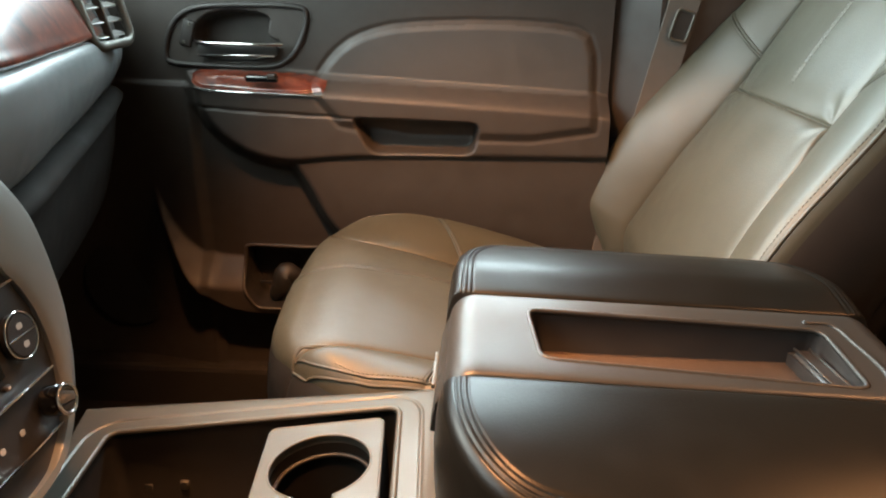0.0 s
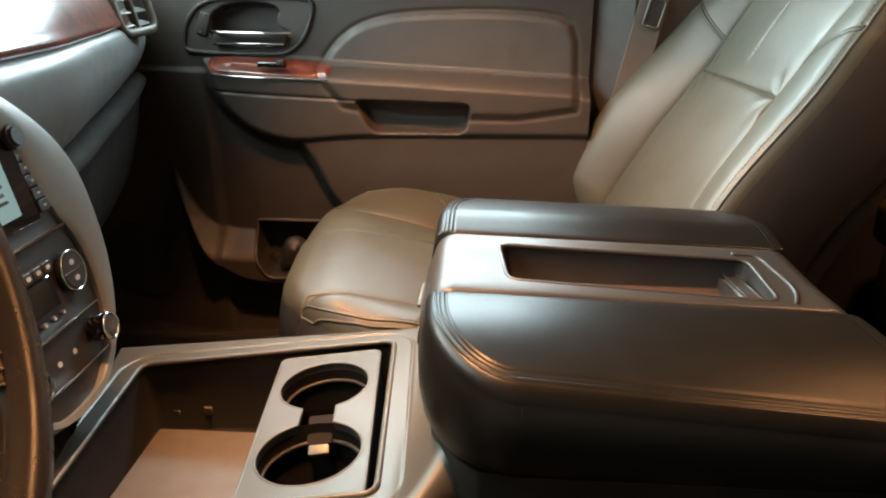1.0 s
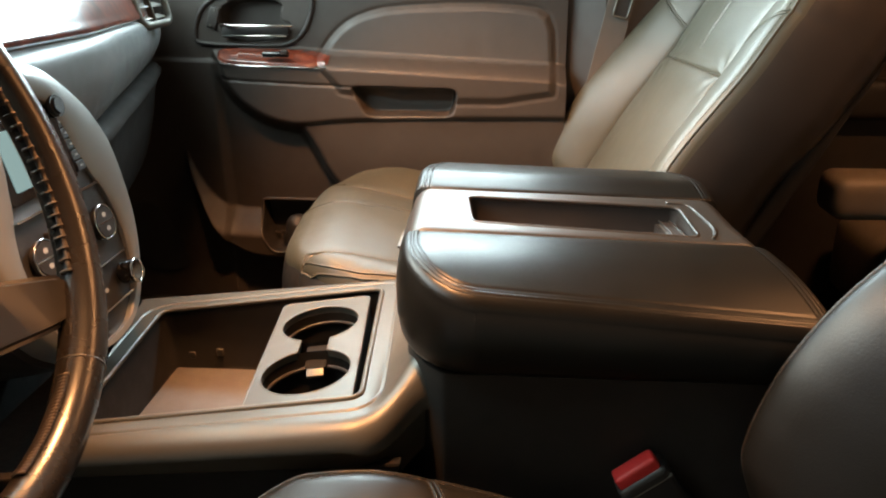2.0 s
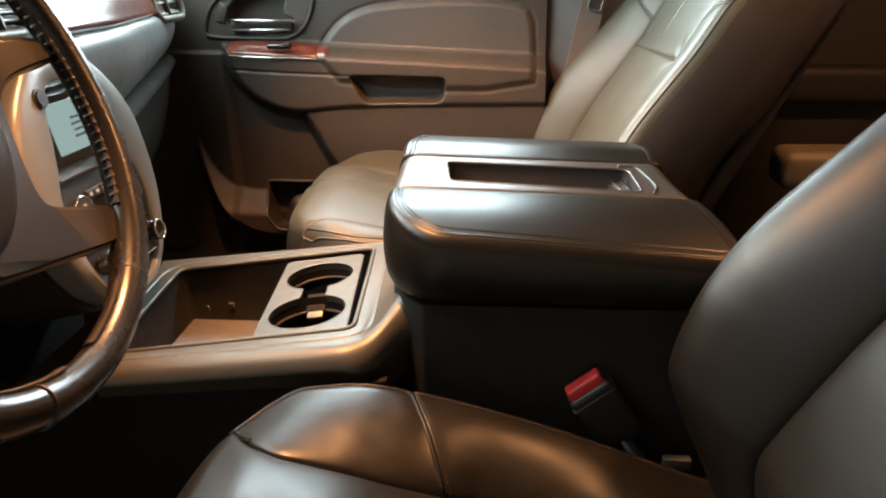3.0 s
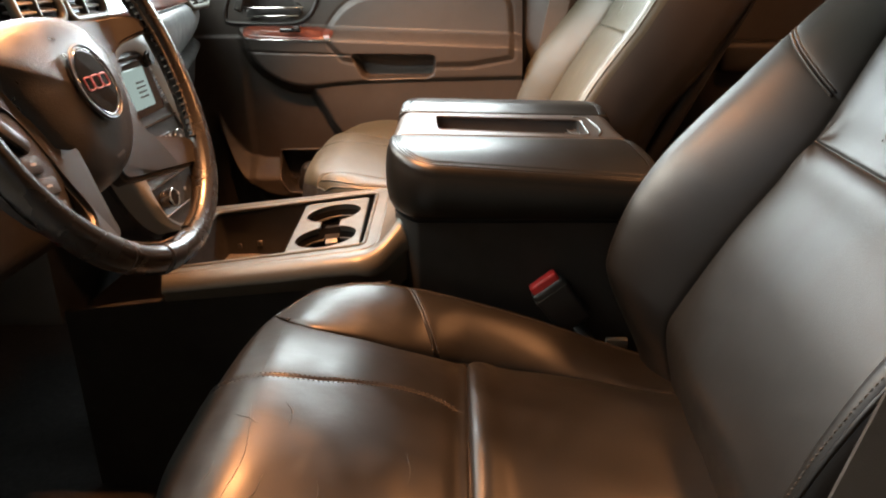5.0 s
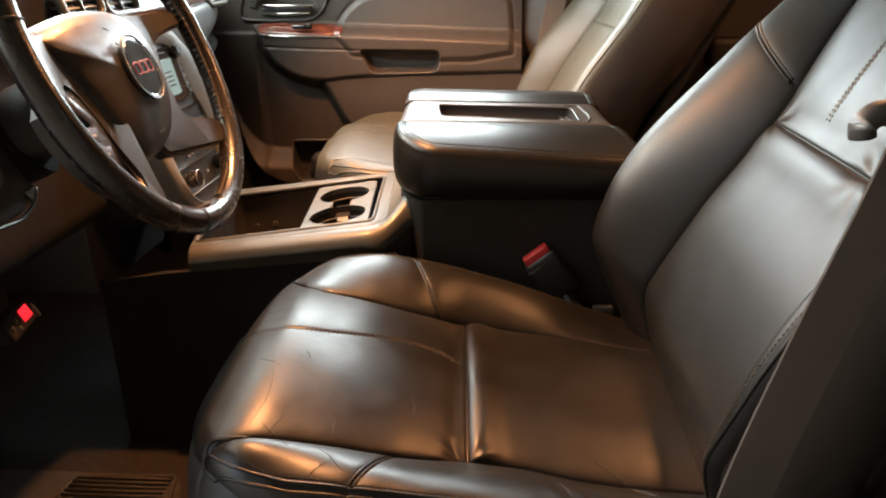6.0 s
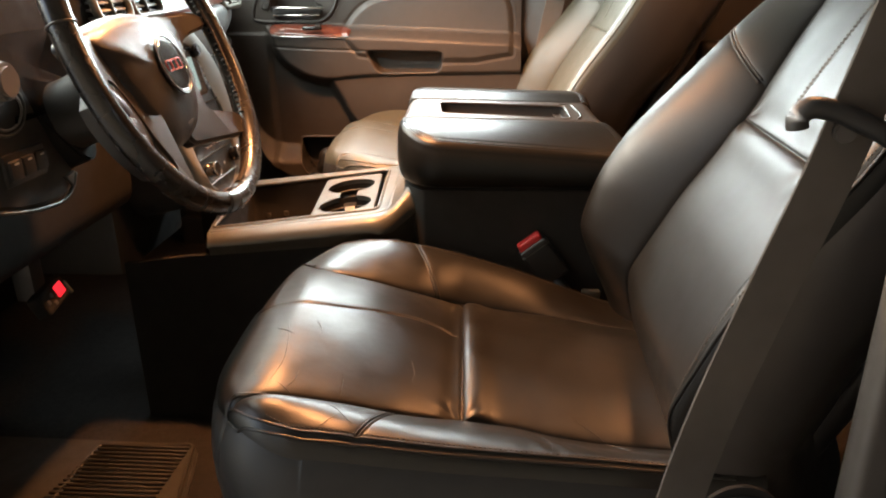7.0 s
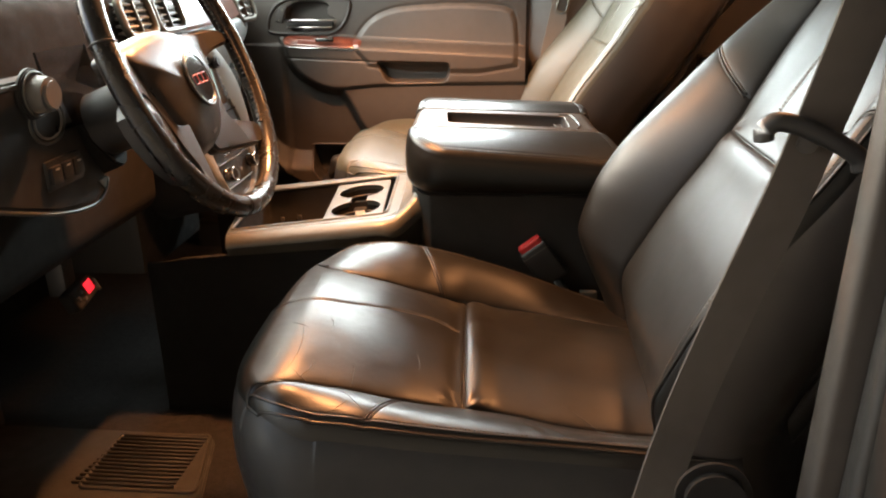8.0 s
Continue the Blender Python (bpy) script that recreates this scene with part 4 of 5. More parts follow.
# latch handle in its bezel
BEZEL = softened_poly([(-0.508, 0.808), (-0.494, 0.856), (-0.462, 0.886), (-0.40, 0.892), (-0.29, 0.892), (-0.266, 0.884), (-0.285, 0.826), (-0.315, 0.800), (-0.35, 0.796), (-0.49, 0.799)], 2)
bez = [(x, z, float(door_y(np.array([x]), np.array([z]))[0])) for x, z in BEZEL]
tube("handle_bezel", [(x, y - 0.002, z) for x, z, y in bez], 0.0042, DARK_PLASTIC, door, "dark handle surround", n=8, closed=True, up=(0, 1, 0))
latch = from_lists("latch_handle", *tube_lists(smooth_line([(-0.452, 1.322, 0.836), (-0.43, 1.302, 0.8355), (-0.38, 1.296, 0.8350), (-0.335, 1.297, 0.8345), (-0.306, 1.304, 0.834)], 40), 0.0055, 14, flat=0.55), CHROME, door, "chrome latch handle")
part("latch_lip", box((0.125, 0.006, 0.004), (-0.385, 1.312, 0.8145), 0.0015), CHROME, door)
part("latch_backing", box((0.13, 0.012, 0.016), (-0.382, 1.316, 0.824), 0.004), BLACK, door)
switch = part("lock_switch", box((0.020, 0.010, 0.042), (-0.464, 1.322, 0.848), 0.004, 3, pose(0, 0, 0, 0, 18, 0)), DARK_PLASTIC, door)
for dx, dz in ((-0.006, -0.014), (0.005, 0.014)):
    part("switch_mark", box((0.004, 0.002, 0.005), (-0.464 + dx, 1.3165, 0.848 + dz), 0.0005), SATIN, switch)
# burl wood switch panel on top of the armrest
WOODP = softened_poly([(-0.462, 0.792), (-0.40, 0.792), (-0.238, 0.786), (-0.240, 0.7605), (-0.40, 0.766), (-0.455, 0.768)], 1)


def wood_y(x, z):
    d = np.maximum(sd_poly(x, z, WOODP), 0)
    return door_y(x, z) - 0.006 + 0.004 * (1 - smooth(d / 0.006))


sheet("wood_trim", np.linspace(-0.47, -0.232, 150), np.linspace(0.757, 0.796, 40), wood_y, WOOD, door, "glossy red-brown burl wood", keep=lambda x, z: sd_poly(x, z, WOODP) > -0.001)
part("window_switch", box((0.05, 0.012, 0.010), (-0.335, 1.274, 0.785), 0.003, 3), GLOSS, door)
part("switch_lever", box((0.014, 0.012, 0.010), (-0.318, 1.270, 0.789), 0.003, 3), DARK_PLASTIC, door)
tube("wood_edge", smooth_line([(-0.452, 1.290, 0.7655), (-0.40, 1.2725, 0.7645), (-0.30, 1.272, 0.7615), (-0.240, 1.272, 0.7595)], 30), 0.0016, CHROME, door, n=8)
# speaker grille low in front
speaker = part("speaker_grille", disc(0.088, 0.012, Matrix.Translation((-0.63, 1.362, 0.40)) @ pose(0, 0, 0, 90), 40, 0.004), BLACK, door)
# map pocket: rim, walls and back
hole = np.array(POCKET_HOLE)
hole_y = door_y(hole[:, 0], hole[:, 1])
tube("pocket_rim", np.c_[hole[:, 0], hole_y + 0.001, hole[:, 1]], 0.0035, DOOR_PLASTIC, door, n=8, closed=True, up=(0, 1, 0))
rows = [np.c_[hole[:, 0], hole_y, hole[:, 1]], np.c_[hole[:, 0], np.full(len(hole), 1.375), hole[:, 1]]]
walls = [(k, (k + 1) % len(hole), len(hole) + (k + 1) % len(hole), len(hole) + k) for k in range(len(hole))]
from_lists("map_pocket", list(np.concatenate(rows)), walls + [tuple(range(len(hole), 2 * len(hole)))], DARK_PLASTIC, door, "dark map pocket", smooth=False)
tube("pocket_ledge", [(-0.385, 1.345, 0.412), (-0.30, 1.345, 0.413), (-0.03, 1.345, 0.416)], 0.0025, DOOR_PLASTIC, door, n=8)
cloth = smooth_line([(-0.352, 1.325, 0.388), (-0.350, 1.322, 0.402), (-0.338, 1.320, 0.418), (-0.330, 1.322, 0.440), (-0.316, 1.325, 0.432), (-0.300, 1.325, 0.410)], 30)
tagged(tube("cloth", cloth, [0.008 + 0.012 * math.sin(math.pi * k / 29) for k in range(30)], BLACK, n=12), "dark crumpled cloth lying in the door pocket", "cloth")

# ---- body behind the passenger door ----
plain("pillar_right", prism([(0.17, 1.352), (0.215, 1.335), (0.27, 1.30), (0.40, 1.31), (0.44, 1.36), (0.44, 1.45), (0.17, 1.45)][::-1], 1.25, pose(0, 0, FLOOR_Z), 0.004), DOOR_PLASTIC, "brown plastic cover of the centre door pillar", "pillar")
plain("wall_right", box((1.9, 0.06, 0.85), (1.35, 1.40, 0.6), 0.01), DOOR_PLASTIC, "dark brown inner side of the rear door and quarter panel", "wall")
plain("sill_right", box((1.0, 0.10, 0.10), (-0.28, 1.36, FLOOR_Z + 0.03), 0.01), DARK_PLASTIC, "dark plastic door sill", "sill")


def belt_strip(name, pts, width, mat, parent, wide=(1, 0, 0), thick=0.0014):
    """A flat webbing strap along a line, with some thickness."""
    p = smooth_line(pts, 60)
    w = np.array(wide, float)
    verts = []
    tang = np.gradient(p, axis=0)
    for i, (q, t) in enumerate(zip(p, tang)):
        s = w - t * (w @ t) / (t @ t)
        s /= np.linalg.norm(s)
        nrm = np.cross(t / np.linalg.norm(t), s)
        for a, b in ((-1, -1), (-0.96, 1), (0.96, 1), (1, -1)):
            verts.append(q + s * a * width / 2 + nrm * b * thick / 2)
    faces = [(i * 4 + j, i * 4 + (j + 1) % 4, i * 4 + 4 + (j + 1) % 4, i * 4 + 4 + j) for i in range(len(p) - 1) for j in range(4)]
    faces += [(0, 1, 2, 3), tuple(len(verts) - 4 + k for k in (3, 2, 1, 0))]
    return from_lists(name, verts, faces, mat, parent, smooth=False)


pbelt = thing("seat_belt", (0.25, 1.32, FLOOR_Z), "brown-grey webbing seat belt hanging down the far pillar", "seat belt")
belt_strip("webbing", [(0.345, 1.298, 1.25), (0.31, 1.296, 0.95), (0.27, 1.294, 0.75), (0.225, 1.290, 0.55), (0.20, 1.29, 0.30)], 0.047, WEBBING, pbelt)
tongue = part("tongue", prism(round_rect(0.026, 0.044, 0.006), 0.003, Matrix.Translation((0.300, 1.291, 0.872)) @ pose(0, 0, 0, 90, 0, 0) @ pose(0, 0, 0, 0, 0, -14), 0.001), BLACK, pbelt)
tube("tongue_frame", [tuple(Matrix.Translation((0.300, 1.289, 0.872)) @ pose(0, 0, 0, 90, 0, 0) @ pose(0, 0, 0, 0, 0, -14) @ Vector((x, y, 0.002))) for x, y in round_rect(0.026, 0.044, 0.006)], 0.0022, SATIN, tongue, n=8, closed=True, up=(0, 1, 0))

# ---- dashboard ----
dash = thing("dashboard", (-0.6, CON_Y, FLOOR_Z), "dark dashboard with burl wood band and grained vinyl pads", "dashboard")
# across the car the face draws back towards the doors
dash_back = curve_of([-0.2, 0.10, 0.45, 0.60, 0.78, 0.95, 1.12, 1.22, 1.30, 1.36], [-0.60, -0.52, -0.46, -0.425, -0.430, -0.462, -0.500, -0.530, -0.575, -0.62])


def dash_strip(name, ys, section, mat, label="", tilt=0.0):
    rows = []
    for y in ys:
        b = float(dash_back(np.array([y]))[0])
        rows.append(smooth_line([(b + dx, y, z + tilt * (y - 1.03) * min(1.0, max(0.0, (0.861 - z) / 0.1))) for dx, z in section], 40))
    k = len(rows[0])
    return from_lists(name, list(np.concatenate(rows)), grid_faces(len(rows), k), mat, dash, label)


# one dash top: daylight sheen coloured into the passenger half, driver half kept dark
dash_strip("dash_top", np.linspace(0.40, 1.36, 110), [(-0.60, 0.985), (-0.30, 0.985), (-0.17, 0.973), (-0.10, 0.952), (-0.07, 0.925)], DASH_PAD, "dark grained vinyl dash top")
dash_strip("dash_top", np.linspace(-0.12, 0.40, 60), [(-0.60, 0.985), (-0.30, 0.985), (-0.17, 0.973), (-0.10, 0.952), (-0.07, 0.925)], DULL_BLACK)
dash_strip("wood_band", np.linspace(0.60, 1.13, 100), [(-0.075, 0.955), (-0.045, 0.935), (-0.022, 0.905), (-0.008, 0.875), (-0.004, 0.862), (-0.012, 0.856)], WOOD, "glossy brown burl wood")
dash_strip("vinyl_pad", np.linspace(0.60, 1.30, 120), [(-0.02, 0.861), (-0.002, 0.852), (0.004, 0.825), (-0.006, 0.79), (-0.028, 0.762), (-0.055, 0.750)], DASH_PAD, "grained vinyl glove box pad", 0.10)
dash_strip("glove_lip", np.linspace(0.60, 1.24, 100), [(-0.05, 0.757), (-0.012, 0.752), (-0.004, 0.744), (-0.010, 0.735), (-0.03, 0.66), (-0.06, 0.58), (-0.14, 0.52), (-0.3, 0.50)], DULL_BLACK, "dark glove box door", 0.10)
dash_strip("end_cap", np.linspace(1.16, 1.345, 50), [(-0.10, 0.955), (-0.05, 0.93), (-0.012, 0.89), (-0.002, 0.85), (-0.004, 0.81), (-0.02, 0.78), (-0.06, 0.74), (-0.1, 0.7)], DARK_PLASTIC)
# side air vent
VENT = Matrix.Translation((-0.500, 1.118, 0.890)) @ pose(0, 0, 0, 90, 0, 90) @ pose(0, 0, 0, -14, 0, 0) @ pose(0, 0, 0, 0, -8, 0)
vent = thing("air_vent", (-0.53, 1.15, 0.86), "silver-framed dash air vent with dark slats", "air vent", "dash vents")


def build_vent(owner, m, w, h, slats):
    loop = [tuple(m @ Vector((x, y, 0.004))) for x, y in round_rect(w, h, 0.016)]
    tube("frame", loop, 0.0065, SATIN, owner, n=10, closed=True, up=tuple(m.to_3x3() @ Vector((0, 0, 1))))
    part("backing", prism(round_rect(w, h, 0.014), 0.002, m @ pose(0, 0, -0.03), 0), BLACK, owner)
    for k in range(slats):
        y = -h / 2 + h * (k + 0.7) / (slats + 0.4)
        part("slat", box((w * 0.94, 0.003, 0.018), (0, 0, 0), 0.001, 1, m @ pose(0, y, -0.006, 25, 0, 0)), SLAT_SATIN, owner)
    part("divider", box((0.004, h * 0.9, 0.012), (0, 0, 0), 0.001, 1, m @ pose(0, 0, 0.0)), SATIN, owner)


build_vent(vent, VENT, 0.085, 0.085, 4)

# ---- centre stack ----
STACK_Y = 0.560
stack = thing("centre_stack", (-0.36, STACK_Y, 0.55), "control stack with silver surround, screen, dials and keys", "control panel")
ST = Matrix.Translation((-0.367, STACK_Y, 0.724)) @ Euler((radians(90), 0, radians(90))).to_matrix().to_4x4() @ pose(0, 0, 0, -12.7, 0, 0)
# on it x runs across the car, y up the face, z towards the rear


def both_sides(half):
    return half + [(-x, y) for x, y in half[::-1]]


SURROUND = rounded_poly(both_sides([(0.052, -0.170), (0.088, -0.142), (0.113, -0.103), (0.128, -0.062), (0.134, -0.015), (0.132, 0.030), (0.115, 0.066), (0.088, 0.096), (0.055, 0.122), (0.02, 0.132)]), 0.010, 3)
INNER = rounded_poly(both_sides([(0.030, -0.166), (0.072, -0.138), (0.086, -0.104), (0.091, -0.045), (0.072, 0.003), (0.062, 0.032), (0.053, 0.064), (0.040, 0.088), (0.02, 0.096)]), 0.008, 3)


def plate(poly, hole, depth, m, bevel):
    """A plate with an opening, its outer front edge rounded."""
    k, q = np.array(poly), np.array(hole)
    c = k.mean(0)
    bm = bmesh.new()

    def ring(pts, z):
        return [bm.verts.new((x, y, z)) for x, y in pts]

    n = 96
    ang = np.linspace(0, 2 * np.pi, n, endpoint=False)

    def radial(pts):
        pts = np.array(pts) - c
        a = np.arctan2(pts[:, 1], pts[:, 0])
        o = np.argsort(a)
        r = np.interp(ang, np.r_[a[o] - 2 * np.pi, a[o], a[o] + 2 * np.pi, a[o] + 4 * np.pi], np.tile(np.hypot(pts[:, 0], pts[:, 1])[o], 4))
        return c + np.c_[r * np.cos(ang), r * np.sin(ang)]

    outer, inner = radial(k), radial(q)
    rings = [ring(outer, 0), ring(outer, depth - bevel)]
    for t in (0.3, 0.6, 1.0):
        way = (inner - outer) / np.linalg.norm(inner - outer, axis=1)[:, None]
        rings.append(ring(outer + way * bevel * (1 - math.cos(t * math.pi / 2)), depth - bevel + bevel * math.sin(t * math.pi / 2)))
    rings.append(ring(outer * 0.5 + inner * 0.5, depth + 0.001))
    rings.append(ring(inner + (outer - inner) * 0.12, depth - 0.001))
    rings.append(ring(inner, depth - 0.004))
    rings.append(ring(inner, depth - 0.012))
    for a, b in zip(rings, rings[1:]):
        for i in range(n):
            j = (i + 1) % n
            bm.faces.new((a[i], a[j], b[j], b[i]))
    bmesh.ops.recalc_face_normals(bm, faces=bm.faces)
    bmesh.ops.transform(bm, matrix=m, verts=bm.verts)
    return bm


part("surround", plate(SURROUND, INNER, 0.035, ST @ pose(0, 0, -0.033), 0.010), STACK_SATIN, stack, "satin silver surround")
part("stack_body", prism([(x * 1.045, y * 1.03) for x, y in SURROUND], 0.16, ST @ pose(0, 0, -0.185), 0.012, 3), DARK_PLASTIC, stack, "dark grained plastic edge")
face = part("face_plate", prism([(x * 1.02, y * 1.02) for x, y in INNER], 0.014, ST @ pose(0, 0, -0.020), 0.001), BLACK, stack, "black face plate")


def on_face(name, w, h, x, y, z=-0.006, deep=0.006, mat=BLACK, r=0.002, parent=None, label="", bevel=0.0008):
    return part(name, prism(round_rect(w, h, min(r, w / 2.2, h / 2.2), 3), deep, ST @ pose(x, y, z), bevel, 1), mat, parent or face, label)


on_face("screen_frame", 0.118, 0.078, -0.010, 0.042, mat=GLOSS, deep=0.004)
on_face("screen", 0.082, 0.058, -0.016, 0.043, z=-0.0018, deep=0.001, mat=SCREEN, label="lit pale green display")
for k in range(4):
    on_face("screen_line", 0.030 - 0.004 * (k % 2), 0.003, -0.002, 0.030 + 0.007 * k, z=-0.0006, deep=0.0005, mat=DARK_PLASTIC, r=0.001, bevel=0)
for k in range(5):
    key = on_face("key", 0.017, 0.0112, 0.053 + 0.0035 * (4 - k) * 0.6, 0.013 + 0.0125 * k, z=-0.005, deep=0.003, mat=BLACK)
    on_face("key_mark", 0.005, 0.002, 0.053 + 0.0035 * (4 - k) * 0.6, 0.013 + 0.0125 * k, z=-0.0018, deep=0.0003, mat=MARK, parent=key, bevel=0)
part("volume_knob", disc(0.0115, 0.011, ST @ pose(0.050, 0.080, -0.004), 32, 0.003), DARK_PLASTIC, face, "black volume knob")
part("tune_knob", disc(0.0115, 0.011, ST @ pose(-0.062, 0.080, -0.004), 32, 0.003), DARK_PLASTIC, face)
on_face("disc_slot", 0.075, 0.005, -0.005, 0.088, mat=GLOSS, deep=0.004)
on_face("silver_line", 0.152, 0.0022, 0, -0.0105, z=-0.004, deep=0.004, mat=CHROME, r=0.001, bevel=0)
on_face("silver_line", 0.165, 0.0016, 0, -0.094, z=-0.004, deep=0.003, mat=CHROME, r=0.0007, bevel=0)
on_face("silver_line", 0.152, 0.0016, 0, -0.140, z=-0.004, deep=0.003, mat=CHROME, r=0.0007, bevel=0)
on_face("climate_display", 0.070, 0.030, -0.006, -0.060, mat=GLOSS, deep=0.004)
for k in range(5):
    x = -0.036 + 0.0152 * k
    key = on_face("climate_key", 0.0135, 0.010, x, -0.0365, z=-0.004, deep=0.006, mat=DARK_PLASTIC)
    on_face("key_mark", 0.006, 0.004, x, -0.0365, z=0.0022, deep=0.0003, mat=MARK, parent=key, bevel=0)
    on_face("lower_key", 0.008, 0.004, x, -0.082, z=-0.004, deep=0.004, mat=DARK_PLASTIC)
    on_face("key_mark", 0.003, 0.002, x, -0.082, z=0.0002, deep=0.0003, mat=MARK, bevel=0)
for sx in (-1, 1):
    dial = part("rocker_dial", disc(0.0190, 0.008, ST @ pose(sx * 0.058, -0.053, -0.005), 40, 0.002), DARK_PLASTIC, face, "round split fan key")
    tube("dial_ring", [tuple(ST @ Vector((sx * 0.058 + 0.0192 * math.cos(a), -0.053 + 0.0192 * math.sin(a), 0.002))) for a in np.linspace(0, 2 * math.pi, 40, endpoint=False)], 0.0010, CHROME, dial, n=6, closed=True, up=tuple(ST.to_3x3() @ Vector((0, 0, 1))))
    on_face("split_line", 0.036, 0.0012, sx * 0.058, -0.053, z=0.003, deep=0.0005, mat=CHROME, r=0.0005, parent=dial, bevel=0)
    for sy in (-0.008, 0.008):
        on_face("key_mark", 0.007, 0.005, sx * 0.058, -0.053 + sy, z=0.0032, deep=0.0003, mat=MARK, parent=dial, bevel=0)
    knob = part("round_knob", disc(0.0135, 0.020, ST @ pose(sx * 0.060, -0.116, -0.004), 32, 0.003), GLOSS, face, "black knob with chrome rim")
    tube("knob_rim", [tuple(ST @ Vector((sx * 0.060 + 0.0125 * math.cos(a), -0.116 + 0.0125 * math.sin(a), 0.0155))) for a in np.linspace(0, 2 * math.pi, 32, endpoint=False)], 0.0016, CHROME, knob, n=6, closed=True, up=tuple(ST.to_3x3() @ Vector((0, 0, 1))))
for k in range(3):
    on_face("key_mark", 0.006, 0.005, -0.028 + 0.026 * k, -0.122, z=-0.0055, deep=0.0004, mat=MARK, bevel=0)

# air vents above the stack
mid_vent = thing("air_vent", (-0.43, 0.40, 0.86), "silver-framed dash air vent with dark slats", "air vent", "dash vents")
build_vent(mid_vent, Matrix.Translation((-0.425, 0.400, 0.897)) @ pose(0, 0, 0, 90, 0, 90) @ pose(0, 0, 0, -16, 0, 0), 0.100, 0.062, 5)
mid_vent_b = thing("air_vent", (-0.43, 0.512, 0.86), "silver-framed dash air vent with dark slats", "air vent", "dash vents")
build_vent(mid_vent_b, Matrix.Translation((-0.425, 0.512, 0.897)) @ pose(0, 0, 0, 90, 0, 90) @ pose(0, 0, 0, -16, 0, 0), 0.100, 0.062, 5)
part("vent_housing", prism(round_rect(0.28, 0.085, 0.02), 0.10, Matrix.Translation((-0.545, 0.478, 0.905)) @ pose(0, 0, 0, 90, 0, 90) @ pose(0, 0, 0, -16, 0, 0), 0.01, 3), SATIN, dash)

# ---- driver's side of the dashboard ----
LEFT_FACE = Matrix.Translation((-0.395, 0, 0)) @ pose(0, 0, 0, 90, 0, 90)
left_outline = [(-0.145, 0.745), (-0.087, 0.724), (-0.031, 0.705), (0.011, 0.692), (0.06, 0.684), (0.100, 0.684), (0.119, 0.696), (0.126, 0.714), (0.096, 0.751), (0.072, 0.796), (0.052, 0.840), (0.040, 0.853), (-0.145, 0.853)]
part("switch_panel", prism(left_outline, 0.035, LEFT_FACE, 0.006, 3), SWITCH_PLASTIC, dash, "dark plastic switch panel")
part("panel_trim", box((0.004, 0.120, 0.005), (-0.358, -0.085, 0.849), 0.0015, 2), SATIN, dash, "thin satin trim strip")
part("knee_panel", box((0.16, 0.575, 0.36), (-0.515, 0.142, 0.755), 0.04, 4), DULL_BLACK, dash, "dark knee panel")


part("cluster_hood", prism(rounded_poly([(-0.175, -0.06), (-0.165, 0.05), (-0.12, 0.10), (0.12, 0.10), (0.165, 0.05), (0.175, -0.06)], 0.025), 0.16, Matrix.Translation((-0.66, 0.135, 0.925)) @ pose(0, 0, 0, 90, 0, 90) @ pose(0, 0, 0, -18, 0, 0), 0.012, 3), DULL_BLACK, dash, "dull black instrument hood")
cluster = part("gauge_face", prism(rounded_poly([(-0.150, -0.05), (-0.14, 0.04), (-0.11, 0.075), (0.11, 0.075), (0.14, 0.04), (0.15, -0.05)], 0.02), 0.004, Matrix.Translation((-0.504, 0.135, 0.890)) @ pose(0, 0, 0, 90, 0, 90) @ pose(0, 0, 0, -18, 0, 0), 0.001), GLOSS, dash, "dark gauge cluster")
for gx in (-0.075, 0.075):
    tube("gauge_ring", [tuple(Matrix.Translation((-0.498, 0.135, 0.890)) @ pose(0, 0, 0, 90, 0, 90) @ pose(0, 0, 0, -18, 0, 0) @ Vector((gx + 0.045 * math.cos(a), 0.008 + 0.045 * math.sin(a), 0.002))) for a in np.linspace(0, 2 * math.pi, 40, endpoint=False)], 0.0025, SATIN, cluster, n=6, closed=True, up=(1, 0, 0.2))
# headlamp switch
SWITCH = Matrix.Translation((-0.361, -0.004, 0.837)) @ pose(0, 0, 0, 90, 0, 90)
circle = np.linspace(0, 2 * math.pi, 40, endpoint=False)
lamp_switch = part("lamp_switch", disc(0.029, 0.007, SWITCH, 40, 0.002), DARK_PLASTIC, dash, "round headlamp switch with chrome ring")
part("switch_knob", disc(0.0215, 0.024, SWITCH @ pose(0, 0, 0.005), 40, 0.004, 0.019), DASH_BROWN, lamp_switch)
tube("switch_ring", [tuple(SWITCH @ Vector((0.0245 * math.cos(a), 0.0245 * math.sin(a), 0.009))) for a in circle], 0.0018, SATIN, lamp_switch, n=8, closed=True, up=(1, 0, 0))
tube("dimmer_ring", [tuple(SWITCH @ Vector((0.020 + 0.034 * math.cos(a), -0.034 + 0.026 * math.sin(a), 0.002))) for a in circle], 0.0018, SATIN, lamp_switch, n=8, closed=True, up=(1, 0, 0))
tube("dimmer_edge", [tuple(SWITCH @ Vector((0.020 + 0.027 * math.cos(a), -0.034 + 0.020 * math.sin(a), 0.003))) for a in circle], 0.0014, DASH_BROWN, lamp_switch, n=8, closed=True, up=(1, 0, 0))
part("switch_bank", box((0.008, 0.075, 0.036), (-0.360, 0.030, 0.741), 0.004, 2, None), BLACK, dash)
for k in range(3):
    key = part("bank_key", box((0.008, 0.021, 0.022), (-0.356, 0.007 + 0.0235 * k, 0.741), 0.003, 2), DARK_PLASTIC, dash)
    part("key_mark", box((0.0006, 0.007, 0.002), (-0.3518, 0.007 + 0.0235 * k, 0.748), 0, 1), MARK, key)
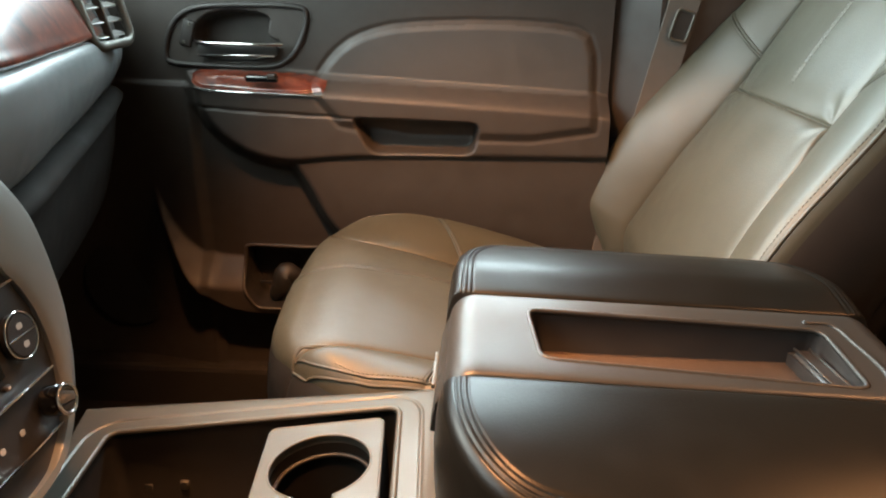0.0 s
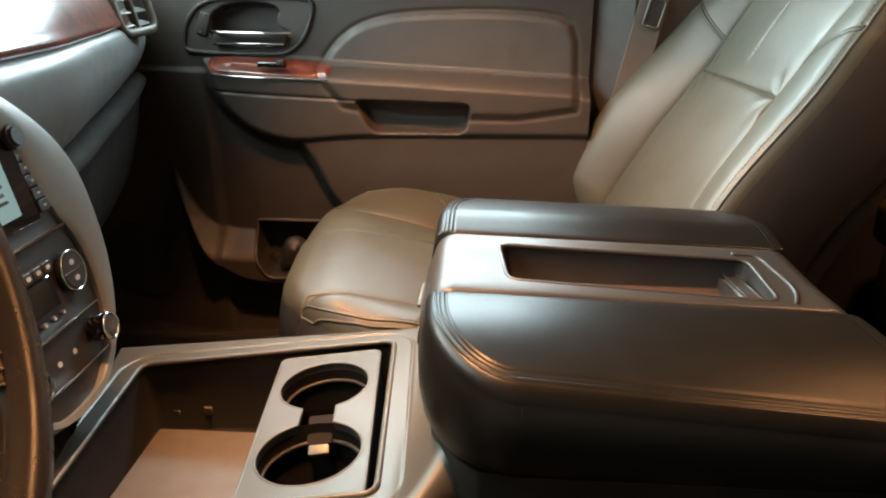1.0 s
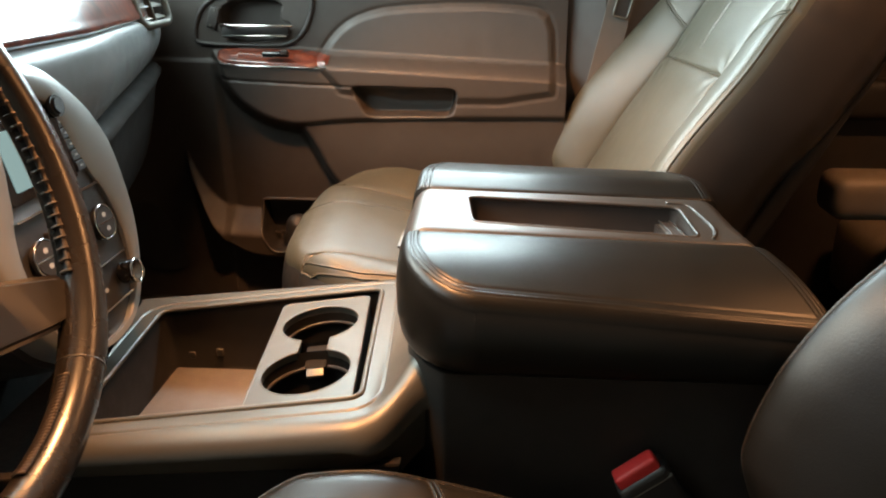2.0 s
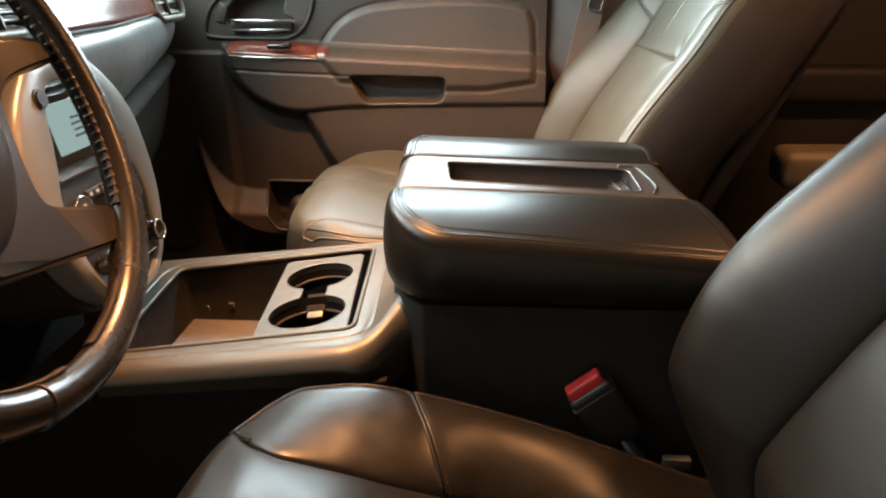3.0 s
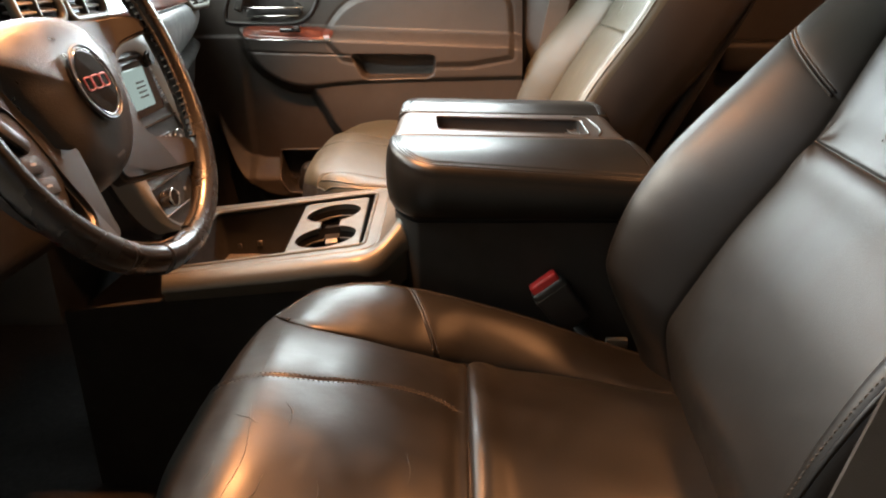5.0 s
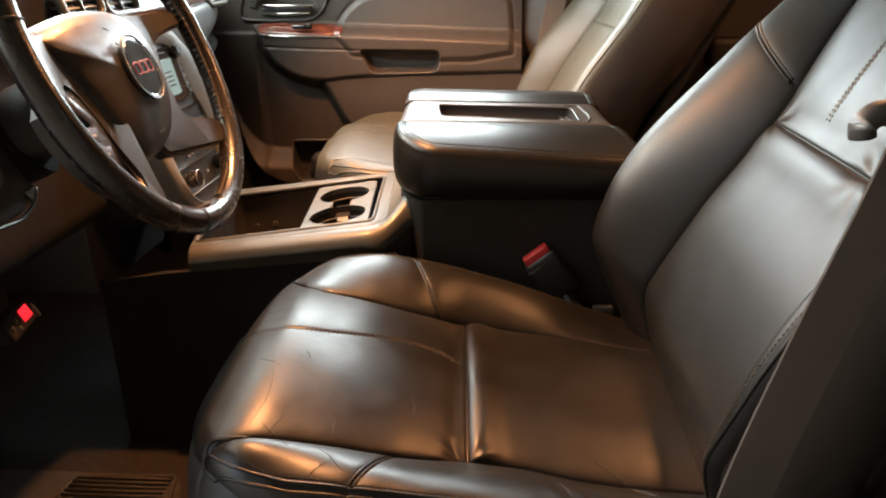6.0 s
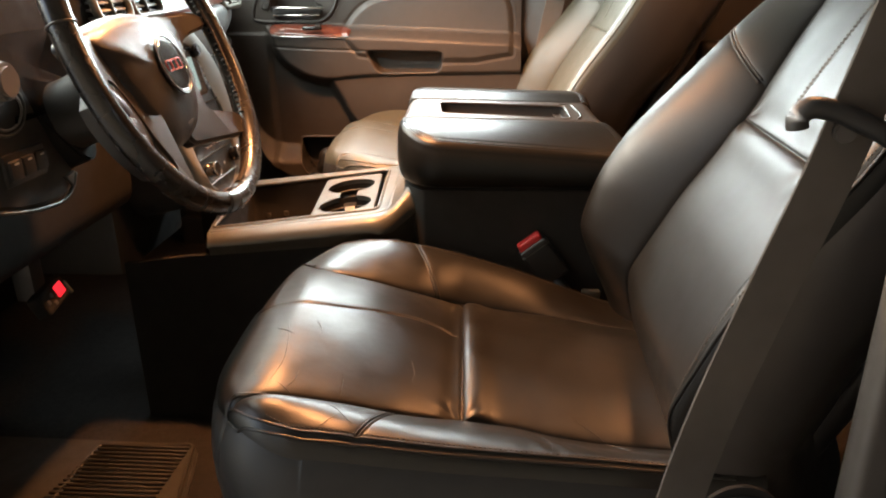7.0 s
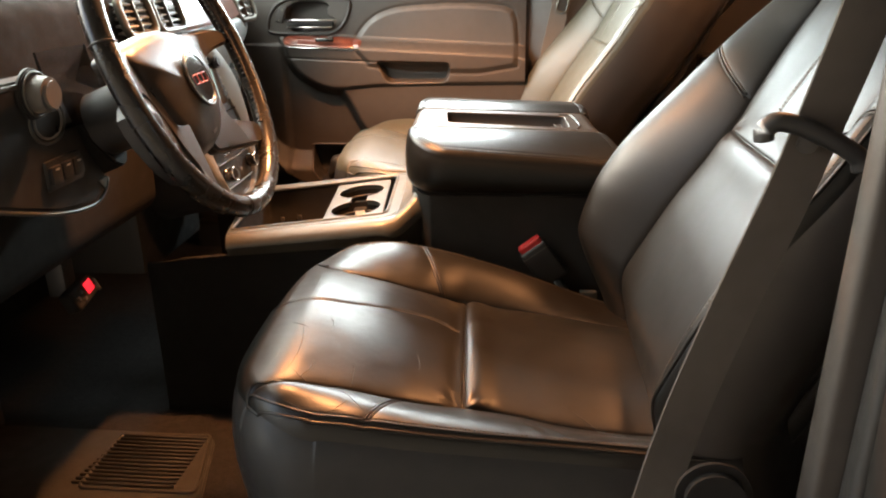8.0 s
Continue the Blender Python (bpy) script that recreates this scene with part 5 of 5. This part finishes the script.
tube("knee_edge", smooth_line([(-0.362, -0.12, 0.735), (-0.360, -0.060, 0.714), (-0.360, 0.0, 0.695), (-0.359, 0.055, 0.684), (-0.359, 0.098, 0.684), (-0.359, 0.118, 0.696), (-0.359, 0.123, 0.708)], 40), 0.0024, SATIN, dash, n=8)
part("edge_tip", prism([(0.122, 0.711), (0.098, 0.7085), (0.113, 0.6935)], 0.004, Matrix.Translation((-0.361, 0, 0)) @ pose(0, 0, 0, 90, 0, 90), 0.001), SATIN, dash, "small satin corner piece")

# ---- steering wheel ----
RAKE = 21.6
WHEEL = Matrix.Translation((-0.2283, 0.1325, 0.8493)) @ pose(0, 0, 0, 90, 0, 91.54) @ pose(0, 0, 0, -RAKE, 0, 0)
# on it x runs across the car, y up, z towards the driver's chest
wheel = thing("steering_wheel", (-0.26, 0.138, 0.80), "leather-wrapped steering wheel with satin spokes and a padded hub", "steering wheel")
WN = tuple(WHEEL.to_3x3() @ Vector((0, 0, 1)))


def wp(x, y, z=0.0):
    return tuple(WHEEL @ Vector((x, y, z)))


RIM_R, RIM_T = 0.1870, 0.0134
ang = np.linspace(0, 2 * math.pi, 160, endpoint=False)
thick = [RIM_T * (1 + 0.10 * math.exp(-(((a - s + math.pi) % (2 * math.pi) - math.pi) / 0.25) ** 2) * 1) for a in ang for s in [math.radians(-50) if math.cos(a) > 0 else math.radians(230)]]
rim = tube("rim", [wp(RIM_R * math.cos(a), RIM_R * math.sin(a)) for a in ang], thick, RIM_LEATHER, wheel, "black leather rim", n=20, closed=True, up=WN)
for s in (0, 1):
    for lo, hi in ((-36, 40), (-84, -60)):
        a = np.radians(np.linspace(lo, hi, 60))
        a = a if s == 0 else math.pi - a
        inner = [wp((RIM_R - RIM_T * 1.02) * math.cos(q), (RIM_R - RIM_T * 1.02) * math.sin(q), 0.003) for q in a]
        tube("seam_cord", inner, 0.0016, THREAD, rim, n=6, up=WN)
        verts, faces = [], []
        for q in a[::2]:
            c, sn = math.cos(q), math.sin(q)
            v, fc = tube_lists([wp((RIM_R - RIM_T * 1.04) * c, (RIM_R - RIM_T * 1.04) * sn, 0.0055), wp((RIM_R - RIM_T * 1.12) * c, (RIM_R - RIM_T * 1.12) * sn, 0.0015), wp((RIM_R - RIM_T * 1.04) * c, (RIM_R - RIM_T * 1.04) * sn, -0.003)], 0.0011, 5, up=(0.3, 0.5, 0.8))
            base = len(verts)
            verts += list(v)
            faces += [tuple(base + i for i in g) for g in fc]
        from_lists("rim_stitching", verts, faces, THREAD, rim)
for deg in (-56, 236, -106, 52, 165):
    q = math.radians(deg)
    c = np.array((RIM_R * math.cos(q), RIM_R * math.sin(q)))
    n2 = np.array((math.cos(q), math.sin(q)))
    tube("rim_joint", [wp(*(c + n2 * RIM_T * 1.03 * math.cos(b)), RIM_T * 1.03 * math.sin(b)) for b in np.linspace(0, 2 * math.pi, 24, endpoint=False)], 0.0011, PIPING, rim, n=5, closed=True, up=wp(0, 0, 1))


def cushion_shape(poly, m, high, roll, n=26, dome=0.0):
    """A padded plate: an outline filled with rings that rise from its rim."""
    p = np.array(poly)
    c = p.mean(0)
    verts, faces = [], []
    k = len(p)
    ts = np.r_[np.linspace(0, 1, n // 2) ** 1.6 * roll, np.linspace(roll, 0.98, n // 2)[1:]]
    verts += [tuple(m @ Vector((x, y, -0.02))) for x, y in p]
    for t in ts:
        q = c + (p - c) * (1 - t)
        e = min(1.0, t / roll)
        z = high * math.sqrt(max(0.0, 1 - (1 - e) ** 2)) + dome * (1 - (1 - t) ** 2)
        verts += [tuple(m @ Vector((x, y, z))) for x, y in q]
    rings = len(ts) + 1
    for i in range(rings - 1):
        for j in range(k):
            faces.append((i * k + j, i * k + (j + 1) % k, (i + 1) * k + (j + 1) % k, (i + 1) * k + j))
    faces.append(tuple((rings - 1) * k + j for j in range(k)))
    return verts, faces


PAD = softened_poly([(-0.136, 0.040), (-0.10, 0.050), (-0.05, 0.057), (0.0, 0.059), (0.060, 0.053), (0.091, 0.032), (0.099, 0.0), (0.091, -0.034), (0.071, -0.066), (0.046, -0.088), (0.015, -0.101), (-0.020, -0.105), (-0.052, -0.106), (-0.072, -0.092), (-0.083, -0.060), (-0.098, -0.020), (-0.113, 0.015)], 2)
pad = from_lists("hub_pad", *cushion_shape(PAD, WHEEL @ pose(0, 0, -0.031), 0.014, 0.20, dome=0.020), HUB_VINYL, wheel, "grained black hub pad")
badge_m = WHEEL @ pose(-0.001, -0.016, 0.0005)
oval = [(math.cos(a), math.sin(a)) for a in np.linspace(0, 2 * math.pi, 56, endpoint=False)]
badge = part("badge", prism([(0.0275 * x, 0.0300 * y) for x, y in oval], 0.005, badge_m, 0.0012), GLOSS, pad, "oval black emblem")
tube("badge_rim", [tuple(badge_m @ Vector((0.0290 * x, 0.0315 * y, 0.0045))) for x, y in oval], 0.0010, CHROME, badge, n=8, closed=True, up=WN)
tube("badge_moat", [tuple(badge_m @ Vector((0.0325 * x, 0.0350 * y, 0.0042))) for x, y in oval], 0.0016, HUB_VINYL, badge, n=8, closed=True, up=WN)
for x, w in ((-0.0145, 0.012), (0.0, 0.014), (0.0145, 0.012)):
    tube("emblem_bar", [tuple(badge_m @ Vector((x + a, b, 0.0052))) for a, b in round_rect(w, 0.012, 0.003)], 0.0009, DARK_RED, badge, n=5, closed=True, up=WN)
part("airbag_mark", box((0.018, 0.0025, 0.0006), (0, 0, 0), 0, 1, WHEEL @ pose(-0.012, -0.082, -0.0035, 4, 0, 6)), SPOKE_SILVER, pad)
# one arm on each side: from the top of the rim along the pad to the lower rim
RIGHT_ARM = [(0.030, 0.048), (0.124, 0.046), (0.160, 0.039), (0.174, 0.034), (0.176, 0.017), (0.145, 0.016), (0.124, 0.013), (0.112, 0.005), (0.102, -0.014), (0.093, -0.045), (0.088, -0.072), (0.092, -0.083), (0.119, -0.094), (0.147, -0.105), (0.124, -0.130), (0.110, -0.129), (0.073, -0.122), (0.030, -0.115), (-0.010, -0.107), (0.010, -0.03)]
LEFT_ARM = [(-0.030, 0.046), (-0.124, 0.045), (-0.174, 0.034), (-0.175, -0.028), (-0.150, -0.026), (-0.128, -0.012), (-0.114, -0.014), (-0.103, -0.037), (-0.094, -0.071), (-0.096, -0.103), (-0.106, -0.117), (-0.126, -0.126), (-0.092, -0.150), (-0.073, -0.136), (-0.066, -0.110), (-0.020, -0.03)]


def arm_shape(poly, bevel):
    """A flat arm, low beside the pad and lifted towards the rim."""
    bm = prism(poly, 0.016, Matrix.Identity(4), bevel, 3)
    for x in (-0.165, -0.15, -0.135, -0.12, -0.105, -0.09, 0.09, 0.105, 0.12, 0.135, 0.15, 0.165):
        bmesh.ops.bisect_plane(bm, geom=bm.verts[:] + bm.edges[:] + bm.faces[:], plane_co=(x, 0, 0), plane_no=(1, 0, 0))
    for v in bm.verts:
        v.co.z += -0.034 + 0.017 * float(smooth((math.hypot(v.co.x, v.co.y) - 0.105) / 0.065))
    bmesh.ops.transform(bm, matrix=WHEEL, verts=bm.verts)
    return bm


# both spokes are one satin; the right one has its shade coloured in
part("spoke", arm_shape(softened_poly(RIGHT_ARM, 2)[::-1], 0.004), SPOKE_SHADED, wheel, "satin spoke with shade put into its colour")
part("spoke", arm_shape(softened_poly(LEFT_ARM, 2), 0.005), SPOKE_SILVER, wheel, "satin silver spoke")
pod = part("switch_pod", prism(softened_poly([(-0.164, -0.018), (-0.166, -0.050), (-0.146, -0.092), (-0.116, -0.122), (-0.088, -0.112), (-0.086, -0.070), (-0.096, -0.030), (-0.112, -0.004)], 1), 0.018, WHEEL @ pose(0, 0, -0.037), 0.004, 2), BLACK, wheel, "black switch pod")
part("pod_lever", box((0.034, 0.013, 0.008), (0, 0, 0), 0.004, 2, WHEEL @ pose(-0.126, -0.033, -0.016, 0, 0, -52)), SPOKE_SILVER, pod, "grey rocker key")
for x, y, w in ((-0.122, -0.058, 0.022), (-0.118, -0.078, 0.026), (-0.120, -0.099, 0.024)):
    key = part("pod_key", box((w, 0.015, 0.006), (0, 0, 0), 0.0025, 2, WHEEL @ pose(x, y, -0.0175, 0, 0, -8)), BLACK, pod)
    part("key_mark", box((0.007, 0.0022, 0.0004), (0, 0, 0), 0, 1, WHEEL @ pose(x, y, -0.0144, 0, 0, -8)), MARK, key)
# column
half = [(0.050, 0.060), (0.071, 0.049), (0.077, 0.035), (0.057, -0.003), (0.034, -0.047), (0.012, -0.078)]
part("column_shroud", prism(rounded_poly(half + [(-x, y) for x, y in half[::-1]], 0.010, 3), 0.080, WHEEL @ pose(0, 0, -0.225), 0.003, 2), DULL_BLACK, wheel, "dark plastic steering column cover")
part("boss", disc(0.042, 0.12, WHEEL @ pose(0, -0.02, -0.150), 40, 0.004), BLACK, wheel)

# ---- driver's footwell ----
brake = thing("trailer_brake_controller", (-0.49, 0.21, 0.46), "small black trailer brake controller with a lit red display", "controller")
BC = Matrix.Translation((-0.480, 0.200, 0.502)) @ pose(0, 0, 0, 90, 0, 90) @ pose(0, 0, 0, -20, 0, 0) @ pose(0, 0, 0, 0, 0, 10)
part("case", box((0.066, 0.034, 0.024), (0, 0, 0), 0.006, 3, BC), DULL_BLACK, brake)
part("display", prism(round_rect(0.020, 0.018, 0.002), 0.001, BC @ pose(0.012, 0.002, 0.0122), 0), RED_GLOW, brake, "lit red numeral display")
for x, y in ((-0.010, 0.005), (-0.010, -0.008), (-0.022, 0.0)):
    part("key", box((0.007, 0.006, 0.003), (0, 0, 0), 0.001, 1, BC @ pose(x, y, 0.0125)), DARK_PLASTIC, brake)
part("lever", box((0.006, 0.022, 0.006), (0, 0, 0), 0.002, 1, BC @ pose(0.030, -0.006, 0.012)), SATIN, brake)
part("bracket", box((0.03, 0.03, 0.11), (-0.505, 0.200, 0.555), 0.004, 2), BLACK, brake)

mat_near = thing("floor_mat", (-0.45, 0.20, FLOOR_Z), "dark rubber floor mat with raised ribs", "floor mat")
part("mat_sheet", prism(rounded_poly([(-0.80, -0.06), (-0.80, 0.32), (-0.345, 0.315), (-0.285, 0.06), (-0.32, -0.08)], 0.03)[::-1], 0.008, pose(0, 0, FLOOR_Z + 0.001), 0.003), RUBBER, mat_near)
for k in range(14):
    part("rib", box((0.155 + 0.0015 * k, 0.005, 0.006), (-0.432 - 0.001 * k, 0.298 - 0.0105 * k, FLOOR_Z + 0.011), 0.002, 1, None), RUBBER, mat_near)
tube("mat_border", [(x, y, FLOOR_Z + 0.010) for x, y in rounded_poly([(-0.515, 0.150), (-0.515, 0.300), (-0.352, 0.308), (-0.318, 0.150)], 0.012)], 0.0035, RUBBER, mat_near, n=8, closed=True)
pedal = thing("brake_pedal", (-0.74, 0.16, FLOOR_Z), "wide ribbed brake pedal on a dark arm", "pedal")
part("pad", box((0.02, 0.12, 0.065), (-0.74, 0.16, 0.33), 0.006, 2, None), BLACK, pedal)
tube("arm", [(-0.75, 0.16, 0.34), (-0.80, 0.16, 0.45), (-0.85, 0.16, 0.58), (-1.04, 0.16, 0.62)], 0.010, BLACK, pedal, n=8)
accel = thing("accelerator_pedal", (-0.76, 0.30, FLOOR_Z), "narrow ribbed accelerator pedal", "pedal")
part("pad", box((0.018, 0.055, 0.14), (-0.76, 0.295, 0.25), 0.006, 2, None), BLACK, accel)

# ---- buckles and belts ----
buckle = thing("belt_buckle", (0.25, 0.405, 0.40), "black belt buckle with red release button beside the seat", "belt buckle")
BKM = Matrix.Translation((0.228, 0.421, 0.492)) @ pose(0, 0, 0, 0, -36, 6)
part("case", box((0.050, 0.026, 0.074), (0, 0, 0), 0.006, 3, BKM @ pose(0, 0, -0.012)), BLACK, buckle)
part("release_button", box((0.042, 0.018, 0.020), (0, 0, 0), 0.004, 3, BKM @ pose(0, 0, 0.026)), RED, buckle, "red release button")
part("case_line", box((0.052, 0.027, 0.0025), (0, 0, 0), 0.001, 1, BKM @ pose(0, 0, 0.014)), SATIN, buckle)
tube("stalk", [tuple(BKM @ Vector((0, 0, -0.045))), (0.285, 0.402, 0.42), (0.315, 0.408, 0.35)], 0.012, BLACK, buckle, n=10, flat=0.5)
part("anchor", box((0.03, 0.012, 0.014), (0.312, 0.408, 0.430), 0.003, 2), SATIN, buckle)

dbelt = thing("seat_belt", (0.36, -0.16, FLOOR_Z), "brown-grey webbing seat belt with black tongue, beside the seat", "seat belt")
belt_strip("webbing", [(0.505, -0.155, 1.15), (0.474, -0.140, 0.95), (0.452, -0.122, 0.83), (0.436, -0.124, 0.775), (0.395, -0.135, 0.66), (0.352, -0.150, 0.53), (0.325, -0.165, 0.42), (0.305, -0.185, 0.30)], 0.050, WEBBING, dbelt, wide=(1, 0.25, -0.30))
TG = Matrix.Translation((0.445, -0.133, 0.817)) @ pose(0, 0, 0, 0, 18, 0)
bar = smooth_line([(-0.041, 0, -0.014), (-0.0445, 0, -0.007), (-0.040, 0, 0.002), (-0.022, 0, 0.007), (0.005, 0, 0.005), (0.030, 0, 0.001), (0.044, 0, -0.004), (0.050, 0, -0.012)], 60)
tube("tongue", [tuple(TG @ Vector(p)) for p in bar], 0.0098, BLACK, dbelt, "black plastic belt tongue", n=14, flat=0.9, up=(0.3, 0, 0.95))
part("stop_button", disc(0.0090, 0.006, Matrix.Translation((0.4405, -0.127, 0.8125)) @ pose(0, 0, 0, 90, 0, -10), 28, 0.002), PILLAR_BROWN, dbelt, "round belt stop button")

# ---- body on the driver's side ----
pil = thing("pillar_left", (0.52, -0.22, FLOOR_Z), "brown plastic cover of the centre pillar at the doorway", "pillar", kind="structure")
part("pillar_cover", prism(rounded_poly([(0.452, -0.212), (0.447, -0.190), (0.462, -0.168), (0.60, -0.160), (0.62, -0.212)], 0.008)[::-1], 1.25, Matrix.Translation((0, 0, FLOOR_Z)) @ pose(0, 0, 0, 0, 1.5, 0), 0.004), PILLAR_BROWN, pil)
part("door_seal", prism(round_rect(0.022, 0.03, 0.009), 1.25, Matrix.Translation((0.484, -0.226, FLOOR_Z)) @ pose(0, 0, 0, 0, 1.5, 0), 0.002), BLACK, pil)
part("body_shell", box((0.18, 0.06, 1.3), (0.580, -0.262, 0.80), 0.015, 3), DULL_BLACK, pil)
plain("sill_left", box((1.5, 0.12, 0.10), (-0.22, -0.235, FLOOR_Z - 0.01), 0.02, 3), DARK_PLASTIC, "dark plastic sill of the open doorway", "sill")
plain("wall_left", box((1.65, 0.06, 0.9), (1.48, -0.245, 0.6), 0.01), DOOR_PLASTIC, "brown inner side of the rear door and quarter panel", "wall")
part("belt_anchor", disc(0.035, 0.02, Matrix.Translation((0.372, -0.205, 0.50)) @ pose(0, 0, 0, 90), 32, 0.008), DULL_BLACK, dbelt, "black belt anchor cover")

plain("window_1", box((1.9, 0.012, 0.42), (1.38, 1.395, 1.235), 0.004), WINDOW_TINT, "dark tinted rear side window", "window")
plain("window_2", box((1.65, 0.012, 0.42), (1.48, -0.235, 1.255), 0.004), WINDOW_TINT, "dark tinted rear side window", "window")
plain("window_3", box((0.012, 1.6, 0.46), (2.28, 0.585, 1.20), 0.004), WINDOW_TINT, "dark tinted tailgate window", "window")
part("centre_closure", box((0.22, 0.26, 0.50), (-0.585, 0.53, 0.70), 0.01), BLACK, dash)
plain("cowl_side_left", box((0.36, 0.05, 0.95), (-0.88, -0.175, 0.60), 0.01), DARK_PLASTIC, "dark trim beside the footwell", "trim")
plain("cowl_side_right", box((0.34, 0.05, 0.85), (-0.92, 1.40, 0.55), 0.01), DARK_PLASTIC, "dark trim beside the footwell", "trim")
plain("truck_nose", box((1.3, 1.72, 1.1), (-1.75, 0.585, 0.38), 0.05, 3), BLACK, "dark engine compartment ahead of the cabin", "bodywork")

# ---- second row ----
rear = thing("rear_seat", (1.05, 1.02, FLOOR_Z), "tan leather rear captain's chair with folding armrest", "car seat", "rear seats")
RLEATHER = textured("tan_leather", (0.14, 0.118, 0.092), 0.5, grain=900, bump=0.2, depth=0.0005)
part("cushion", box((0.50, 0.50, 0.16), (0.98, 1.05, 0.42), 0.045, 5), RLEATHER, rear)
part("backrest", box((0.16, 0.50, 0.66), (0, 0, 0), 0.05, 5, Matrix.Translation((1.34, 1.05, 0.74)) @ pose(0, 0, 0, 0, 20, 0)), RLEATHER, rear)
part("armrest", box((0.42, 0.085, 0.065), (0.785, 0.985, 0.615), 0.022, 4), RLEATHER, rear)
part("seat_base", box((0.40, 0.40, 0.18), (0.98, 1.05, 0.26), 0.02, 2), BLACK, rear)
copy_thing(rear, Matrix.Translation((1.05, 0.15, FLOOR_Z)))

tagged(part("rear_armrest", box((0.62, 0.06, 0.075), (0.98, 1.352, 0.70), 0.02, 4), DARK_PLASTIC), "dark armrest moulding on the rear door", "trim", kind="structure")

# ---- roof lamps ----
lamp_front = thing("roof_lamp", (-0.18, 0.60, 1.42), "pale overhead console with two lit reading lamps", "lamp")
part("housing", box((0.16, 0.32, 0.025), (-0.18, 0.60, 1.418), 0.008, 2), HEADLINER, lamp_front)
for ly in (0.48, 0.72):
    part("lens", box((0.06, 0.045, 0.004), (-0.18, ly, 1.4075), 0.001, 1), LAMP_LENS, lamp_front)
lamp_mid = thing("roof_lamp", (0.70, 0.60, 1.42), "pale oval roof lamp, lit warm", "lamp")
part("housing", box((0.19, 0.10, 0.02), (0.70, 0.60, 1.418), 0.008, 2), HEADLINER, lamp_mid)
part("lens", box((0.14, 0.07, 0.004), (0.70, 0.60, 1.4085), 0.001, 1), LAMP_LENS, lamp_mid)

# ---- unseen walls and roof added round the truck against sky light, open ahead ----
plain("sky_blocker_left", box((9.0, 0.2, 3.4), (1.8, -2.6, 1.05), 0), BLOCKER_PAINT, "added unseen wall that holds back sky light", "wall")
plain("sky_blocker_rear", box((0.2, 5.9, 3.4), (6.2, 1.8, 1.05), 0), BLOCKER_PAINT, "added unseen wall that holds back sky light", "wall")
plain("sky_blocker_top", box((8.6, 7.5, 0.15), (2.0, 1.0, 2.5), 0), BLOCKER_PAINT, "added unseen roof that holds back sky light", "ceiling")
